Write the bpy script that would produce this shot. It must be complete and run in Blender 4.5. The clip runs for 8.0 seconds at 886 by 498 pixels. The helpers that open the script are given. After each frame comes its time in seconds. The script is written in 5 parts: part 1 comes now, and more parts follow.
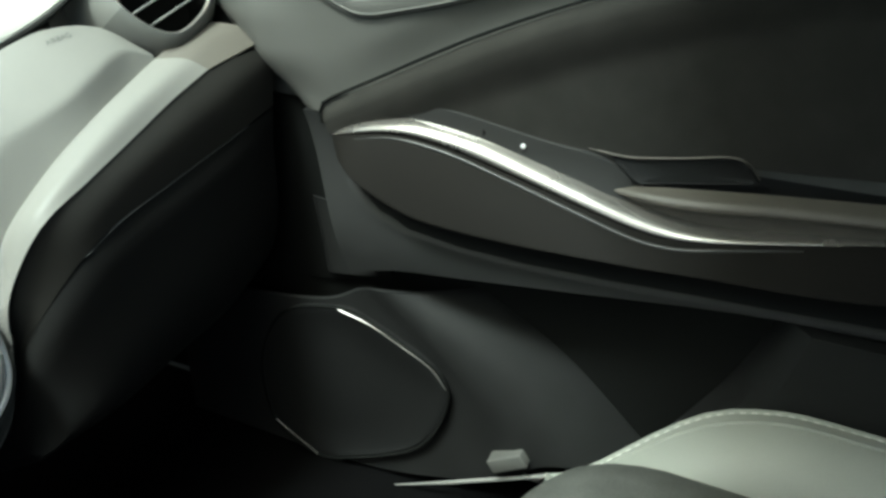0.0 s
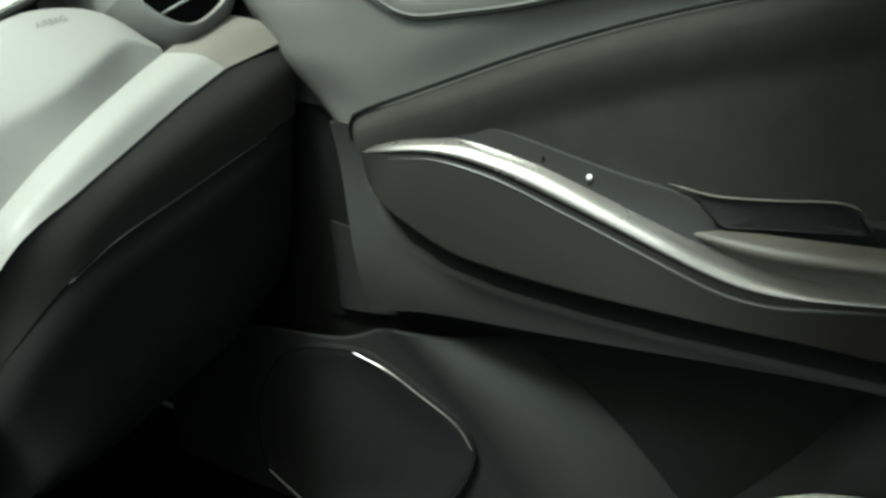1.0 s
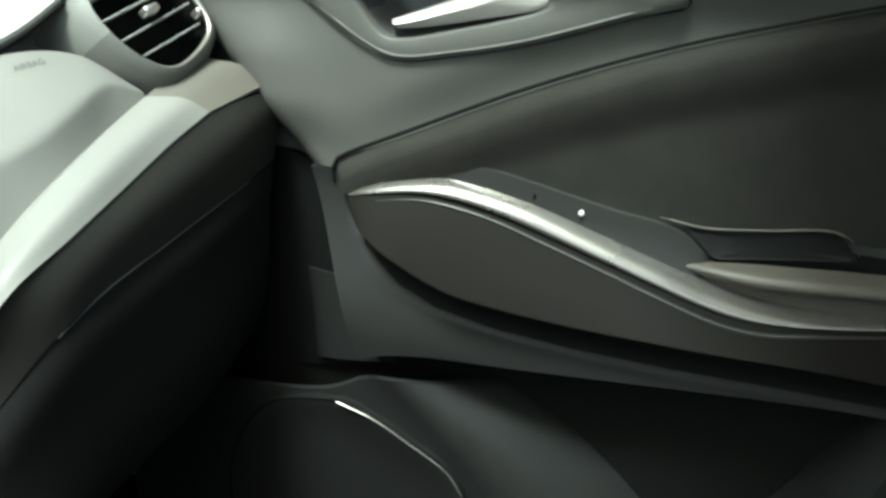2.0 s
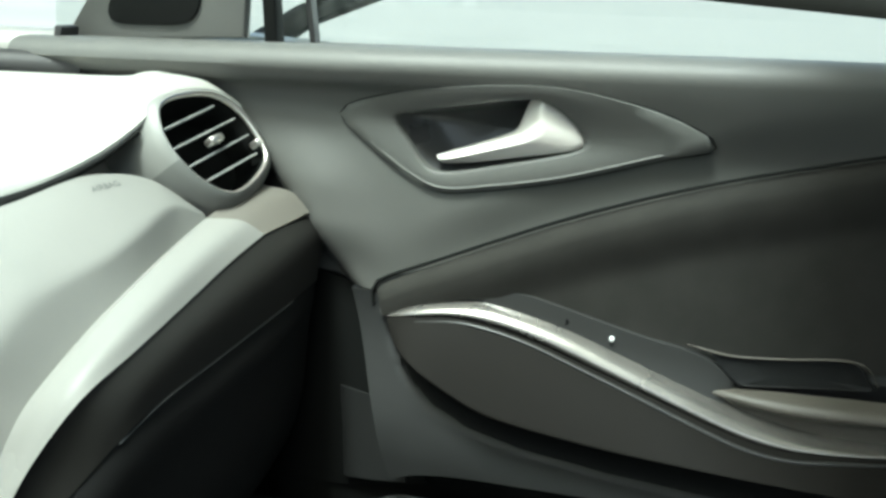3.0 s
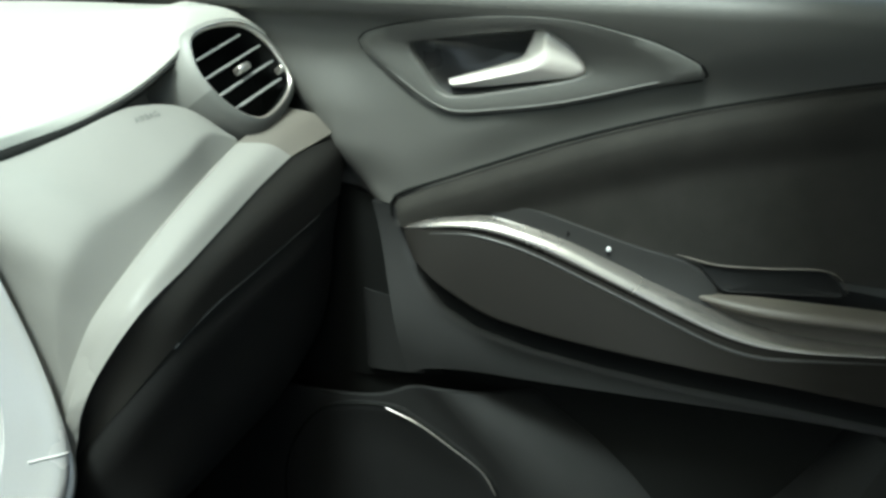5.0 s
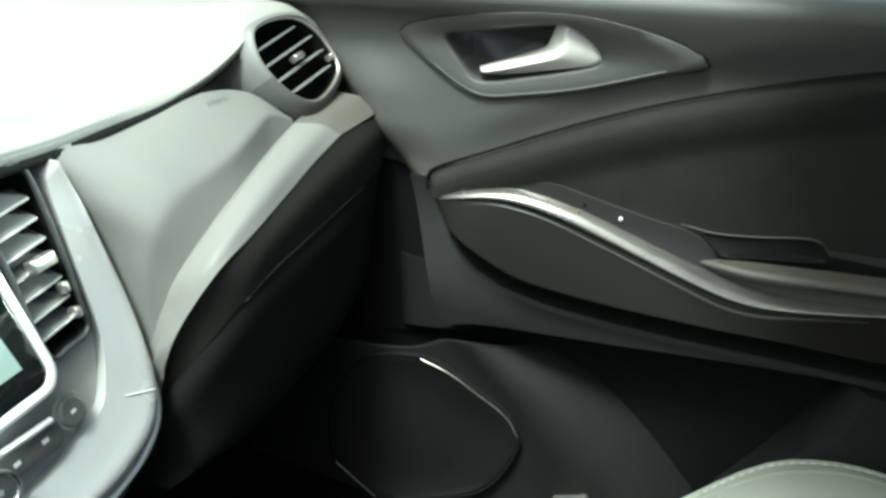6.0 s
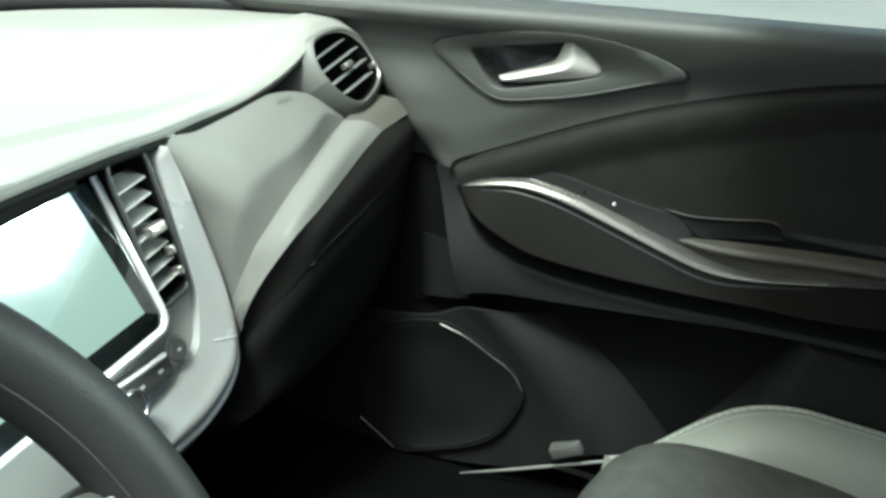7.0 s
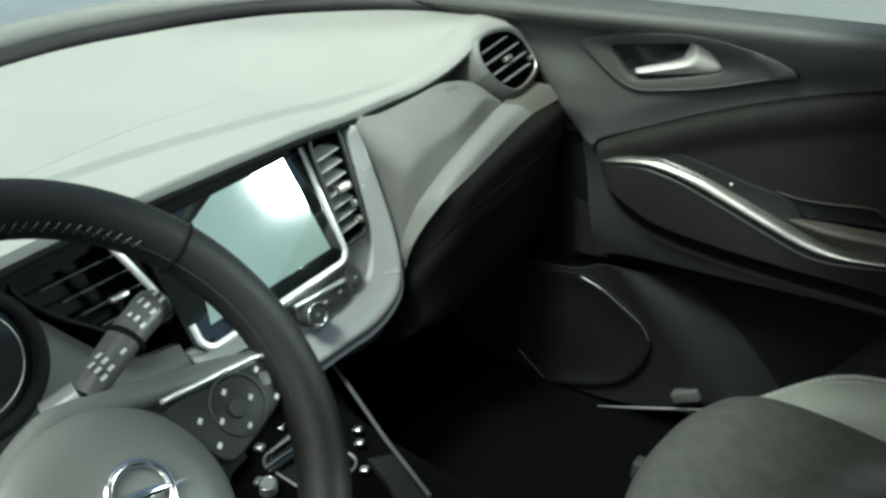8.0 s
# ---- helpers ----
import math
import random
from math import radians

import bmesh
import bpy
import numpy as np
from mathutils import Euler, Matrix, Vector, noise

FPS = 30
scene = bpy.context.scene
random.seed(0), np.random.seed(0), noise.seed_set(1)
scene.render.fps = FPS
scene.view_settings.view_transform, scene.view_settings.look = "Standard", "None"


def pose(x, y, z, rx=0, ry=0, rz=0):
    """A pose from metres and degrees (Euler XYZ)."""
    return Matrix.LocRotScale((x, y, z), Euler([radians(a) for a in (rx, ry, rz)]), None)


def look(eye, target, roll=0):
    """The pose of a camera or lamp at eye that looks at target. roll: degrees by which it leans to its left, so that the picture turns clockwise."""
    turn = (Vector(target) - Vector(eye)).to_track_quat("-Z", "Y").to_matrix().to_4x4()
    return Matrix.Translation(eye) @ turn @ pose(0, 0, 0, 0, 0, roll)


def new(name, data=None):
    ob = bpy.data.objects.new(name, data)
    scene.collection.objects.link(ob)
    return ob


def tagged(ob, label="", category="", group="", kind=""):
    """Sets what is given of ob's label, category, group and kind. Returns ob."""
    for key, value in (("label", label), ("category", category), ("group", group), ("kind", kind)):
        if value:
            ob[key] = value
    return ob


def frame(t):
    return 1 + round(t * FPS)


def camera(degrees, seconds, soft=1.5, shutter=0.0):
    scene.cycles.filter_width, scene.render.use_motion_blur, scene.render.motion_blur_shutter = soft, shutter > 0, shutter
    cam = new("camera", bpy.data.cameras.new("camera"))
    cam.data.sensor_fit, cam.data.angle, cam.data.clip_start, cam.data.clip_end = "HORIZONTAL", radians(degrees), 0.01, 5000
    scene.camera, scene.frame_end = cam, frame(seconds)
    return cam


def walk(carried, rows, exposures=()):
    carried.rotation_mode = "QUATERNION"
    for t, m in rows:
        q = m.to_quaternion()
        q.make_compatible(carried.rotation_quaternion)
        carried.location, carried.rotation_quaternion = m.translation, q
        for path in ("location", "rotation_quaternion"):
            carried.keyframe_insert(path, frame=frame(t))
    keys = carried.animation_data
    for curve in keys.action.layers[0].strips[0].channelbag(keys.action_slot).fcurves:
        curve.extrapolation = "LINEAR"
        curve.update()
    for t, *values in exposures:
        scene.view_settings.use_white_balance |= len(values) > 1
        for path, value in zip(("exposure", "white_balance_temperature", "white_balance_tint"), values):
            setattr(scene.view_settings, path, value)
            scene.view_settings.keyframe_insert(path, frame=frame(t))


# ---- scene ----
cam = camera(55.0, 8.0, soft=3.0)
PATH = [
    (0, (-0.187, -0.697, 1.295), (1.355, -0.009, 0.222), -0.4),
    (0.5, (-0.112, -0.668, 1.252), (1.390, 0.120, 0.190), 0.2),
    (1, (-0.103, -0.583, 1.233), (1.492, 0.064, 0.214), 3.4),
    (1.2, (-0.117, -0.529, 1.227), (1.531, -0.006, 0.223), 4.8),
    (2.3, (-0.131, -0.507, 1.2), (1.619, -0.003, 0.373), 3.8),
    (2.5, (-0.148, -0.495, 1.187), (1.64, 0.018, 0.453), 4.3),
    (3, (-0.181, -0.483, 1.221), (1.644, 0.049, 0.602), 5.9),
    (3.5, (-0.207, -0.488, 1.246), (1.577, 0.045, 0.518), 7.0),
    (4, (-0.221, -0.49, 1.261), (1.547, 0.003, 0.466), 7.6),
    (4.5, (-0.227, -0.5, 1.27), (1.499, -0.007, 0.389), 5.6),
    (4.7, (-0.233, -0.494, 1.271), (1.499, 0.004, 0.402), 5.5),
    (5.8, (-0.308, -0.553, 1.351), (1.338, 0.044, 0.386), 4.2),
    (6, (-0.35, -0.525, 1.343), (1.32, 0.023, 0.388), 5.1),
    (6.5, (-0.442, -0.512, 1.373), (1.229, -0.002, 0.398), 6.0),
    (7, (-0.564, -0.515, 1.403), (1.132, -0.033, 0.459), 6.8),
    (7.5, (-0.623, -0.618, 1.455), (1.006, 0.021, 0.486), 5.4),
    (7.8, (-0.665, -0.728, 1.504), (0.807, 0.164, 0.487), 1.7),
    (8, (-0.697, -0.77, 1.57), (0.677, 0.2, 0.487), 0.9),
]
walk(cam, [(t, look(eye, target, roll)) for t, eye, target, roll in PATH], [(t, s + 0.67, k - 900, -9.0) for t, s, k in ((0.0, 0.47, 7100), (1.0, 0.58, 7100), (3.0, 0.75, 7000), (4.5, 0.5, 7000), (6.0, 0.45, 6950), (7.0, 0.2, 7000), (8.0, -0.4, 6950))])
from mathutils.bvhtree import BVHTree


# ---- world, sun and exposure ----
SUN_DIR = Vector((-0.42, 0.12, 0.90)).normalized()      # high, in through the windscreen and the open driver's side
world = bpy.data.worlds.new("world")
scene.world = world
world.use_nodes = True
wn = world.node_tree
sky = wn.nodes.new("ShaderNodeTexSky")
sky.sky_type = "NISHITA"
sky.sun_disc = False
sky.sun_elevation = math.asin(SUN_DIR.z)
sky.sun_rotation = math.atan2(SUN_DIR.x, SUN_DIR.y)
sky.air_density, sky.dust_density, sky.ozone_density = 0.8, 7.0, 0.3
wn.links.new(sky.outputs[0], wn.nodes["Background"].inputs[0])
wn.nodes["Background"].inputs[1].default_value = 0.15
sun = new("sun", bpy.data.lights.new("sun", "SUN"))
sun.data.energy, sun.data.angle, sun.data.color = 2.5, radians(12), (0.96, 0.98, 1.0)
sun.matrix_world = look(SUN_DIR * 20, (0, 0, 0))


# ---- materials ----
def material(name, color, rough=0.5, metal=0.0, vary=0.12, grain=700.0, bump=0.15, wear=9.0, coat=0.0, spec=0.5):
    """A procedural surface: fine grain in the relief, broad mottling in colour and gloss."""
    m = bpy.data.materials.new(name)
    m.use_nodes = True
    t = m.node_tree
    p = t.nodes["Principled BSDF"]
    tc = t.nodes.new("ShaderNodeTexCoord")
    broad = t.nodes.new("ShaderNodeTexNoise")
    broad.inputs["Scale"].default_value, broad.inputs["Detail"].default_value = wear, 5
    fine = t.nodes.new("ShaderNodeTexNoise")
    fine.inputs["Scale"].default_value, fine.inputs["Detail"].default_value = grain, 2
    for n in (broad, fine):
        t.links.new(tc.outputs["Object"], n.inputs["Vector"])
    mix = t.nodes.new("ShaderNodeMix")
    mix.data_type = "RGBA"
    mix.inputs["A"].default_value = (*[c * (1 - vary) for c in color], 1)
    mix.inputs["B"].default_value = (*[min(1, c * (1 + vary)) for c in color], 1)
    add = t.nodes.new("ShaderNodeMath")
    add.operation = "MULTIPLY_ADD"
    add.inputs[1].default_value, add.inputs[2].default_value = 0.35, 0.0
    t.links.new(fine.outputs["Fac"], add.inputs[0])
    plus = t.nodes.new("ShaderNodeMath")
    plus.operation = "MULTIPLY_ADD"
    plus.inputs[1].default_value = 0.65
    t.links.new(broad.outputs["Fac"], plus.inputs[0])
    t.links.new(add.outputs[0], plus.inputs[2])
    t.links.new(plus.outputs[0], mix.inputs["Factor"])
    t.links.new(mix.outputs["Result"], p.inputs["Base Color"])
    ramp = t.nodes.new("ShaderNodeMapRange")
    ramp.inputs["To Min"].default_value, ramp.inputs["To Max"].default_value = max(0.02, rough - 0.07), min(1, rough + 0.07)
    t.links.new(broad.outputs["Fac"], ramp.inputs["Value"])
    t.links.new(ramp.outputs["Result"], p.inputs["Roughness"])
    p.inputs["Metallic"].default_value = metal
    p.inputs["Coat Weight"].default_value = coat
    p.inputs["Specular IOR Level"].default_value = spec
    if bump:
        b = t.nodes.new("ShaderNodeBump")
        b.inputs["Strength"].default_value, b.inputs["Distance"].default_value = bump, 0.0006
        t.links.new(fine.outputs["Fac"], b.inputs["Height"])
        t.links.new(b.outputs["Normal"], p.inputs["Normal"])
    return m


PAD = material("dash_pad_soft_grey", (0.34, 0.342, 0.313), 0.62, vary=0.09, grain=900, bump=0.35)
PANEL = material("dash_panel_grey", (0.186, 0.187, 0.174), 0.6, vary=0.1, grain=900, bump=0.35, spec=0.35)
DECOR = material("decor_strip_pale_grey", (0.212, 0.212, 0.198), 0.52, vary=0.09, bump=0.15, spec=0.4)
ENDCAP = material("dash_end_taupe", (0.120, 0.112, 0.097), 0.5, vary=0.12)
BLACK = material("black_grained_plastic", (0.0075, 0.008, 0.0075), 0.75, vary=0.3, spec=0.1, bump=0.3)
TRIM = material("door_trim_grey_plastic", (0.094, 0.095, 0.088), 0.5, vary=0.16, grain=1100, bump=0.45)
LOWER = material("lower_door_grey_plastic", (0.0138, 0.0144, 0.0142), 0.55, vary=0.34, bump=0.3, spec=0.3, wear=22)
FABRIC = material("door_insert_dark_cloth", (0.0255, 0.0248, 0.0222), 0.9, vary=0.5, grain=1200, bump=0.8, spec=0.15, wear=26)
ARM = material("armrest_soft_vinyl", (0.0072, 0.0065, 0.0056), 0.7, vary=0.4, bump=0.4, spec=0.11, wear=16)
SATIN = material("satin_silver_trim", (0.702, 0.675, 0.6278), 0.3, metal=0.9, vary=0.12, bump=0.05)
STRIPM = material("door_strip_satin_grey", (0.36, 0.345, 0.32), 0.27, metal=0.85, vary=0.14, bump=0.05)
SILVER = material("handle_matt_silver", (0.82, 0.79, 0.735), 0.32, metal=0.12, vary=0.05, bump=0.04)
SURROUND = material("painted_silver", (0.783, 0.783, 0.7425), 0.22, metal=0.35, vary=0.08, bump=0.03, coat=0.3)
SLAT = material("vent_slat_grey", (0.24, 0.2475, 0.24), 0.35, vary=0.1, bump=0)
CHROME = material("polished_chrome", (0.82, 0.83, 0.84), 0.1, metal=1.0, vary=0.03, bump=0.0)
GLOSS = material("gloss_black", (0.012, 0.013, 0.014), 0.16, vary=0.2, bump=0.0, coat=0.4)
LEDGE = material("armrest_ledge_taupe_vinyl", (0.088, 0.080, 0.067), 0.5, vary=0.18, bump=0.3)
SWITCH = material("switch_panel_charcoal", (0.034, 0.0345, 0.0335), 0.34, vary=0.15, bump=0.05)
PADBLACK = material("button_pad_black", (0.022, 0.0238, 0.0235), 0.45, vary=0.2, bump=0.1, spec=0.35)
COLUMN = material("column_grey_plastic", (0.013, 0.0135, 0.013), 0.65, vary=0.2, spec=0.3)
BLADE = material("vent_blade_grey", (0.15, 0.155, 0.15), 0.3, vary=0.1, bump=0)
FRAMEM = material("display_frame_bright", (0.86, 0.86, 0.84), 0.22, metal=0.35, vary=0.03, bump=0.0, coat=0.4)
STACKG = material("stack_plate_grey", (0.44, 0.442, 0.42), 0.42, vary=0.1, bump=0.1)
BAND = material("stack_band_satin_grey", (0.52, 0.522, 0.51), 0.26, metal=0.26, vary=0.1, bump=0.03, coat=0.3)
COLTRIM = material("column_moulding_grey", (0.022, 0.0225, 0.021), 0.55, vary=0.18, spec=0.35)
STALK = material("stalk_grey_plastic", (0.115, 0.115, 0.109), 0.35, vary=0.15, bump=0.05)
GRILLE = material("speaker_grille_black", (0.0075, 0.008, 0.008), 0.6, vary=0.25, grain=1800, bump=0.8, spec=0.3)
LID = material("glove_lid_black_grain", (0.0095, 0.0098, 0.0095), 0.7, vary=0.3, bump=0.4, spec=0.2)
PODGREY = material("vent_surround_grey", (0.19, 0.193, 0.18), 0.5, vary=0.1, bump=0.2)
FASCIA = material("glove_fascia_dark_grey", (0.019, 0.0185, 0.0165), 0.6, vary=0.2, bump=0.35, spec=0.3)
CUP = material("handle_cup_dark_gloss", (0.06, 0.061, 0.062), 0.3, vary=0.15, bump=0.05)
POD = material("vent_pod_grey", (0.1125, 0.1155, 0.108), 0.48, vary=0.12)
DARK = material("vent_dark_plastic", (0.045, 0.048, 0.048), 0.42, vary=0.15)
MIDGREY = material("console_grey_plastic", (0.30, 0.298, 0.275), 0.42, vary=0.1)
LEATHER = material("wheel_leather_dark", (0.019, 0.0196, 0.019), 0.56, vary=0.25, grain=500, bump=0.5, spec=0.38)
HUB = material("wheel_hub_grey", (0.135, 0.141, 0.1275), 0.48, vary=0.12)
SEATC = material("seat_grey_cloth", (0.090, 0.0925, 0.084), 0.88, vary=0.5, grain=300, bump=0.8, wear=34, spec=0.25)
SEATB = material("seat_bolster_pale_vinyl", (0.3375, 0.3525, 0.312), 0.5, vary=0.12, grain=500, bump=0.35)
STITCH = material("pale_thread", (0.6075, 0.621, 0.5805), 0.8, vary=0.1, bump=0)
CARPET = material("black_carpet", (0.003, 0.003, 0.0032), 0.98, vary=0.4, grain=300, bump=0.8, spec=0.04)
LINING = material("headliner_grey_felt", (0.27, 0.27, 0.2565), 0.9, vary=0.06, spec=0.2)
PAINT = material("car_paint_silver", (0.42, 0.43, 0.43), 0.3, metal=0.4, vary=0.03, bump=0, coat=0.6)
RUBBER = material("black_rubber_seal", (0.02, 0.02, 0.02), 0.6, vary=0.2)
CONCRETE = material("pale_hall_floor", (0.20, 0.204, 0.197), 0.7, vary=0.25, grain=40, bump=0.3, wear=0.6)
INK = material("grey_print", (0.0825, 0.084, 0.081), 0.6, vary=0.1, bump=0)
MARK = material("white_print", (0.7, 0.71, 0.7), 0.5, vary=0.03, bump=0)
MIRROR = material("mirror_glass", (0.75, 0.77, 0.78), 0.02, metal=1.0, vary=0.01, bump=0)


def glassy(name, tint, gloss, rough):
    """Thin clear pane: mostly see-through with a weak mirror."""
    m = bpy.data.materials.new(name)
    m.use_nodes = True
    t = m.node_tree
    t.nodes.remove(t.nodes["Principled BSDF"])
    a, b, mix = t.nodes.new("ShaderNodeBsdfTransparent"), t.nodes.new("ShaderNodeBsdfGlossy"), t.nodes.new("ShaderNodeMixShader")
    a.inputs[0].default_value = (*tint, 1)
    b.inputs["Roughness"].default_value = rough
    mix.inputs[0].default_value = gloss
    t.links.new(a.outputs[0], mix.inputs[1])
    t.links.new(b.outputs[0], mix.inputs[2])
    t.links.new(mix.outputs[0], t.nodes["Material Output"].inputs[0])
    return m


PANE = glassy("window_glass", (0.93, 0.96, 0.94), 0.05, 0.01)
GLASS = material("display_dark_glass", (0.006, 0.008, 0.008), 0.05, vary=0.05, bump=0, spec=0.8, coat=1.0)
SCREEN_REFLECTION = material("display_window_reflection", (0.012, 0.02, 0.018), 0.035, vary=0.05, bump=0, spec=1.0, coat=1.0)
SCREEN_REFLECTION.node_tree.nodes["Principled BSDF"].inputs["Emission Color"].default_value = (0.66, 0.86, 0.77, 1)
SCREEN_REFLECTION.node_tree.nodes["Principled BSDF"].inputs["Emission Strength"].default_value = 0.40     # glow stands in for bright windows mirrored in the glass
SCREEN_REFLECTION.node_tree.nodes["Principled BSDF"].inputs["Coat IOR"].default_value = 1.9


# ---- mesh helpers ----
def spline(points, n):
    """n places along a smooth curve through the points, at even steps."""
    p = np.array(points, float)
    k = len(p)
    out = []
    for s in np.linspace(0, k - 1, 24 * k):
        i = min(int(s), k - 2)
        u = s - i
        b, c = p[i], p[i + 1]
        a = p[i - 1] if i > 0 else 2 * b - c
        d = p[i + 2] if i + 2 < k else 2 * c - b
        out.append(0.5 * (2 * b + (c - a) * u + (2 * a - 5 * b + 4 * c - d) * u * u + (3 * b - a - 3 * c + d) * u ** 3))
    out = np.array(out)
    run = np.r_[0, np.cumsum(np.linalg.norm(np.diff(out, axis=0), axis=1))]
    at = np.linspace(0, run[-1], n)
    return np.stack([np.interp(at, run, out[:, j]) for j in range(out.shape[1])], 1)


def loop(points, n):
    """n places round a smooth closed curve."""
    p = list(points)
    wide = spline(p[-2:] + p + p[:3], 400)
    first = np.array(p[0], float)
    i0 = int(np.argmin(np.linalg.norm(wide[:200] - first, axis=1)))
    i1 = 200 + int(np.argmin(np.linalg.norm(wide[200:] - first, axis=1)))
    ring = wide[i0:i1]
    run = np.r_[0, np.cumsum(np.linalg.norm(np.diff(np.r_[ring, ring[:1]], axis=0), axis=1))]
    full = np.r_[ring, ring[:1]]
    at = np.linspace(0, run[-1], n + 1)[:-1]
    return np.stack([np.interp(at, run, full[:, j]) for j in range(full.shape[1])], 1)


def mesh_object(name, verts, faces, mat, angle=38):
    me = bpy.data.meshes.new(name)
    me.from_pydata([tuple(map(float, v)) for v in verts], [], faces)
    me.validate()
    bm = bmesh.new()
    bm.from_mesh(me)
    bmesh.ops.recalc_face_normals(bm, faces=bm.faces)
    bm.to_mesh(me)
    bm.free()
    me.polygons.foreach_set("use_smooth", [True] * len(me.polygons))
    me.set_sharp_from_angle(angle=radians(angle))
    me.materials.append(mat)
    return new(name, me)


def part(name, ob, parent, label=""):
    ob.name = name
    ob.data.name = name
    ob.parent = parent
    return tagged(ob, label)


def thing(name, label, category, at=(0, 0, 0), group="", kind=""):
    e = new(name)
    e.empty_display_size = 0.05
    return tagged(e, label, category, group, kind)


def grid_faces(nu, nv, closed=False, base=0):
    return [(base + i * nv + j, base + i * nv + j + 1, base + ((i + 1) % nu) * nv + j + 1, base + ((i + 1) % nu) * nv + j)
            for i in range(nu if closed else nu - 1) for j in range(nv - 1)]


def slab(name, front, back, mat, angle=38):
    """A sheet with thickness: two grids of places (nu, nv, 3), joined along their rims."""
    nu, nv = front.shape[:2]
    verts = np.r_[front.reshape(-1, 3), back.reshape(-1, 3)]
    n = nu * nv
    faces = grid_faces(nu, nv) + [f[::-1] for f in grid_faces(nu, nv, base=n)]
    rim = [i * nv for i in range(nu)] + [(nu - 1) * nv + j for j in range(1, nv)] + [i * nv + nv - 1 for i in range(nu - 2, -1, -1)] + [j for j in range(nv - 2, 0, -1)]
    faces += [(a, b, b + n, a + n) for a, b in zip(rim, rim[1:] + rim[:1])]
    return mesh_object(name, verts, faces, mat, angle)


def tube(name, path, radius, mat, closed=False, sides=10, flat=1.0, up=(0, 0, 1)):
    """A rod along a path; radius may vary along it; flat squeezes it along up."""
    p = np.array(path, float)
    n = len(p)
    r = np.broadcast_to(np.array(radius, float), (n,))
    verts, up = [], Vector(up)
    for i in range(n):
        d = Vector(p[(i + 1) % n] - p[i - 1]) if closed or 0 < i < n - 1 else Vector(p[min(i + 1, n - 1)] - p[max(i - 1, 0)])
        d.normalize()
        s = d.cross(up)
        s = s.normalized() if s.length > 1e-4 else Vector((1, 0, 0))
        u = s.cross(d)
        for k in range(sides):
            a = 2 * math.pi * k / sides
            verts.append(Vector(p[i]) + s * (math.cos(a) * r[i]) + u * (math.sin(a) * r[i] * flat))
    faces = []
    for i in range(n if closed else n - 1):
        for k in range(sides):
            j = (i + 1) % n
            faces.append((i * sides + k, i * sides + (k + 1) % sides, j * sides + (k + 1) % sides, j * sides + k))
    if not closed:
        faces += [tuple(range(sides)), tuple((n - 1) * sides + k for k in range(sides - 1, -1, -1))]
    return mesh_object(name, verts, faces, mat, 50)


def block(name, size, m, mat, bevel=0.004, segments=2):
    """A bevelled box of that size at the pose m."""
    bm = bmesh.new()
    bmesh.ops.create_cube(bm, size=1)
    bmesh.ops.scale(bm, vec=size, verts=bm.verts)
    if bevel:
        bmesh.ops.bevel(bm, geom=list(bm.edges), offset=min(bevel, min(size) * 0.45), segments=segments, profile=0.5, affect="EDGES")
    bmesh.ops.transform(bm, matrix=m, verts=bm.verts)
    me = bpy.data.meshes.new(name)
    bm.to_mesh(me)
    bm.free()
    me.polygons.foreach_set("use_smooth", [True] * len(me.polygons))
    me.set_sharp_from_angle(angle=radians(35))
    me.materials.append(mat)
    return new(name, me)


def disc(name, radius, depth, m, mat, bevel=0.002, sides=32, top=1.0):
    """A round button or cap, its axis along the pose's z."""
    prof = [(0, 0), (radius, 0), (radius, depth - bevel), (radius - bevel, depth), (0, depth * top)]
    verts, faces = [], []
    for r, z in prof:
        for k in range(sides):
            a = 2 * math.pi * k / sides
            verts.append(m @ Vector((r * math.cos(a), r * math.sin(a), z)))
    for i in range(len(prof) - 1):
        for k in range(sides):
            faces.append((i * sides + k, i * sides + (k + 1) % sides, (i + 1) * sides + (k + 1) % sides, (i + 1) * sides + k))
    ob = mesh_object(name, verts, faces, mat, 35)
    bm = bmesh.new()
    bm.from_mesh(ob.data)
    bmesh.ops.remove_doubles(bm, verts=bm.verts, dist=1e-6)
    bm.to_mesh(ob.data)
    bm.free()
    return ob


def plate(name, outline, thick, mat, m=None, bevel=0.002):
    """A flat plate cut to a closed outline in the pose's xy plane, its top face at thick."""
    bm = bmesh.new()
    f = bm.faces.new([bm.verts.new((x, y, 0)) for x, y in outline])
    g = bmesh.ops.extrude_face_region(bm, geom=[f])
    top = [v for v in g["geom"] if isinstance(v, bmesh.types.BMVert)]
    bmesh.ops.translate(bm, vec=(0, 0, thick), verts=top)
    if bevel:
        tops = set(top)
        bmesh.ops.bevel(bm, geom=[e for e in bm.edges if e.verts[0] in tops and e.verts[1] in tops], offset=bevel, segments=2, profile=0.5, affect="EDGES")
    bmesh.ops.recalc_face_normals(bm, faces=bm.faces)
    if m is not None:
        bmesh.ops.transform(bm, matrix=m, verts=bm.verts)
    me = bpy.data.meshes.new(name)
    bm.to_mesh(me)
    bm.free()
    me.polygons.foreach_set("use_smooth", [True] * len(me.polygons))
    me.set_sharp_from_angle(angle=radians(35))
    me.materials.append(mat)
    return new(name, me)


def loft(curves, n, nv):
    """Places on the smooth sheet that runs through the given curves in turn."""
    rows = np.array([spline(c, n) for c in curves])            # (k, n, 3)
    return np.array([spline(rows[:, i], nv) if len(curves) > 2 else np.linspace(rows[0, i], rows[1, i], nv) for i in range(n)])


def smooth(a):
    a = np.clip(a, 0, 1)
    return a * a * (3 - 2 * a)


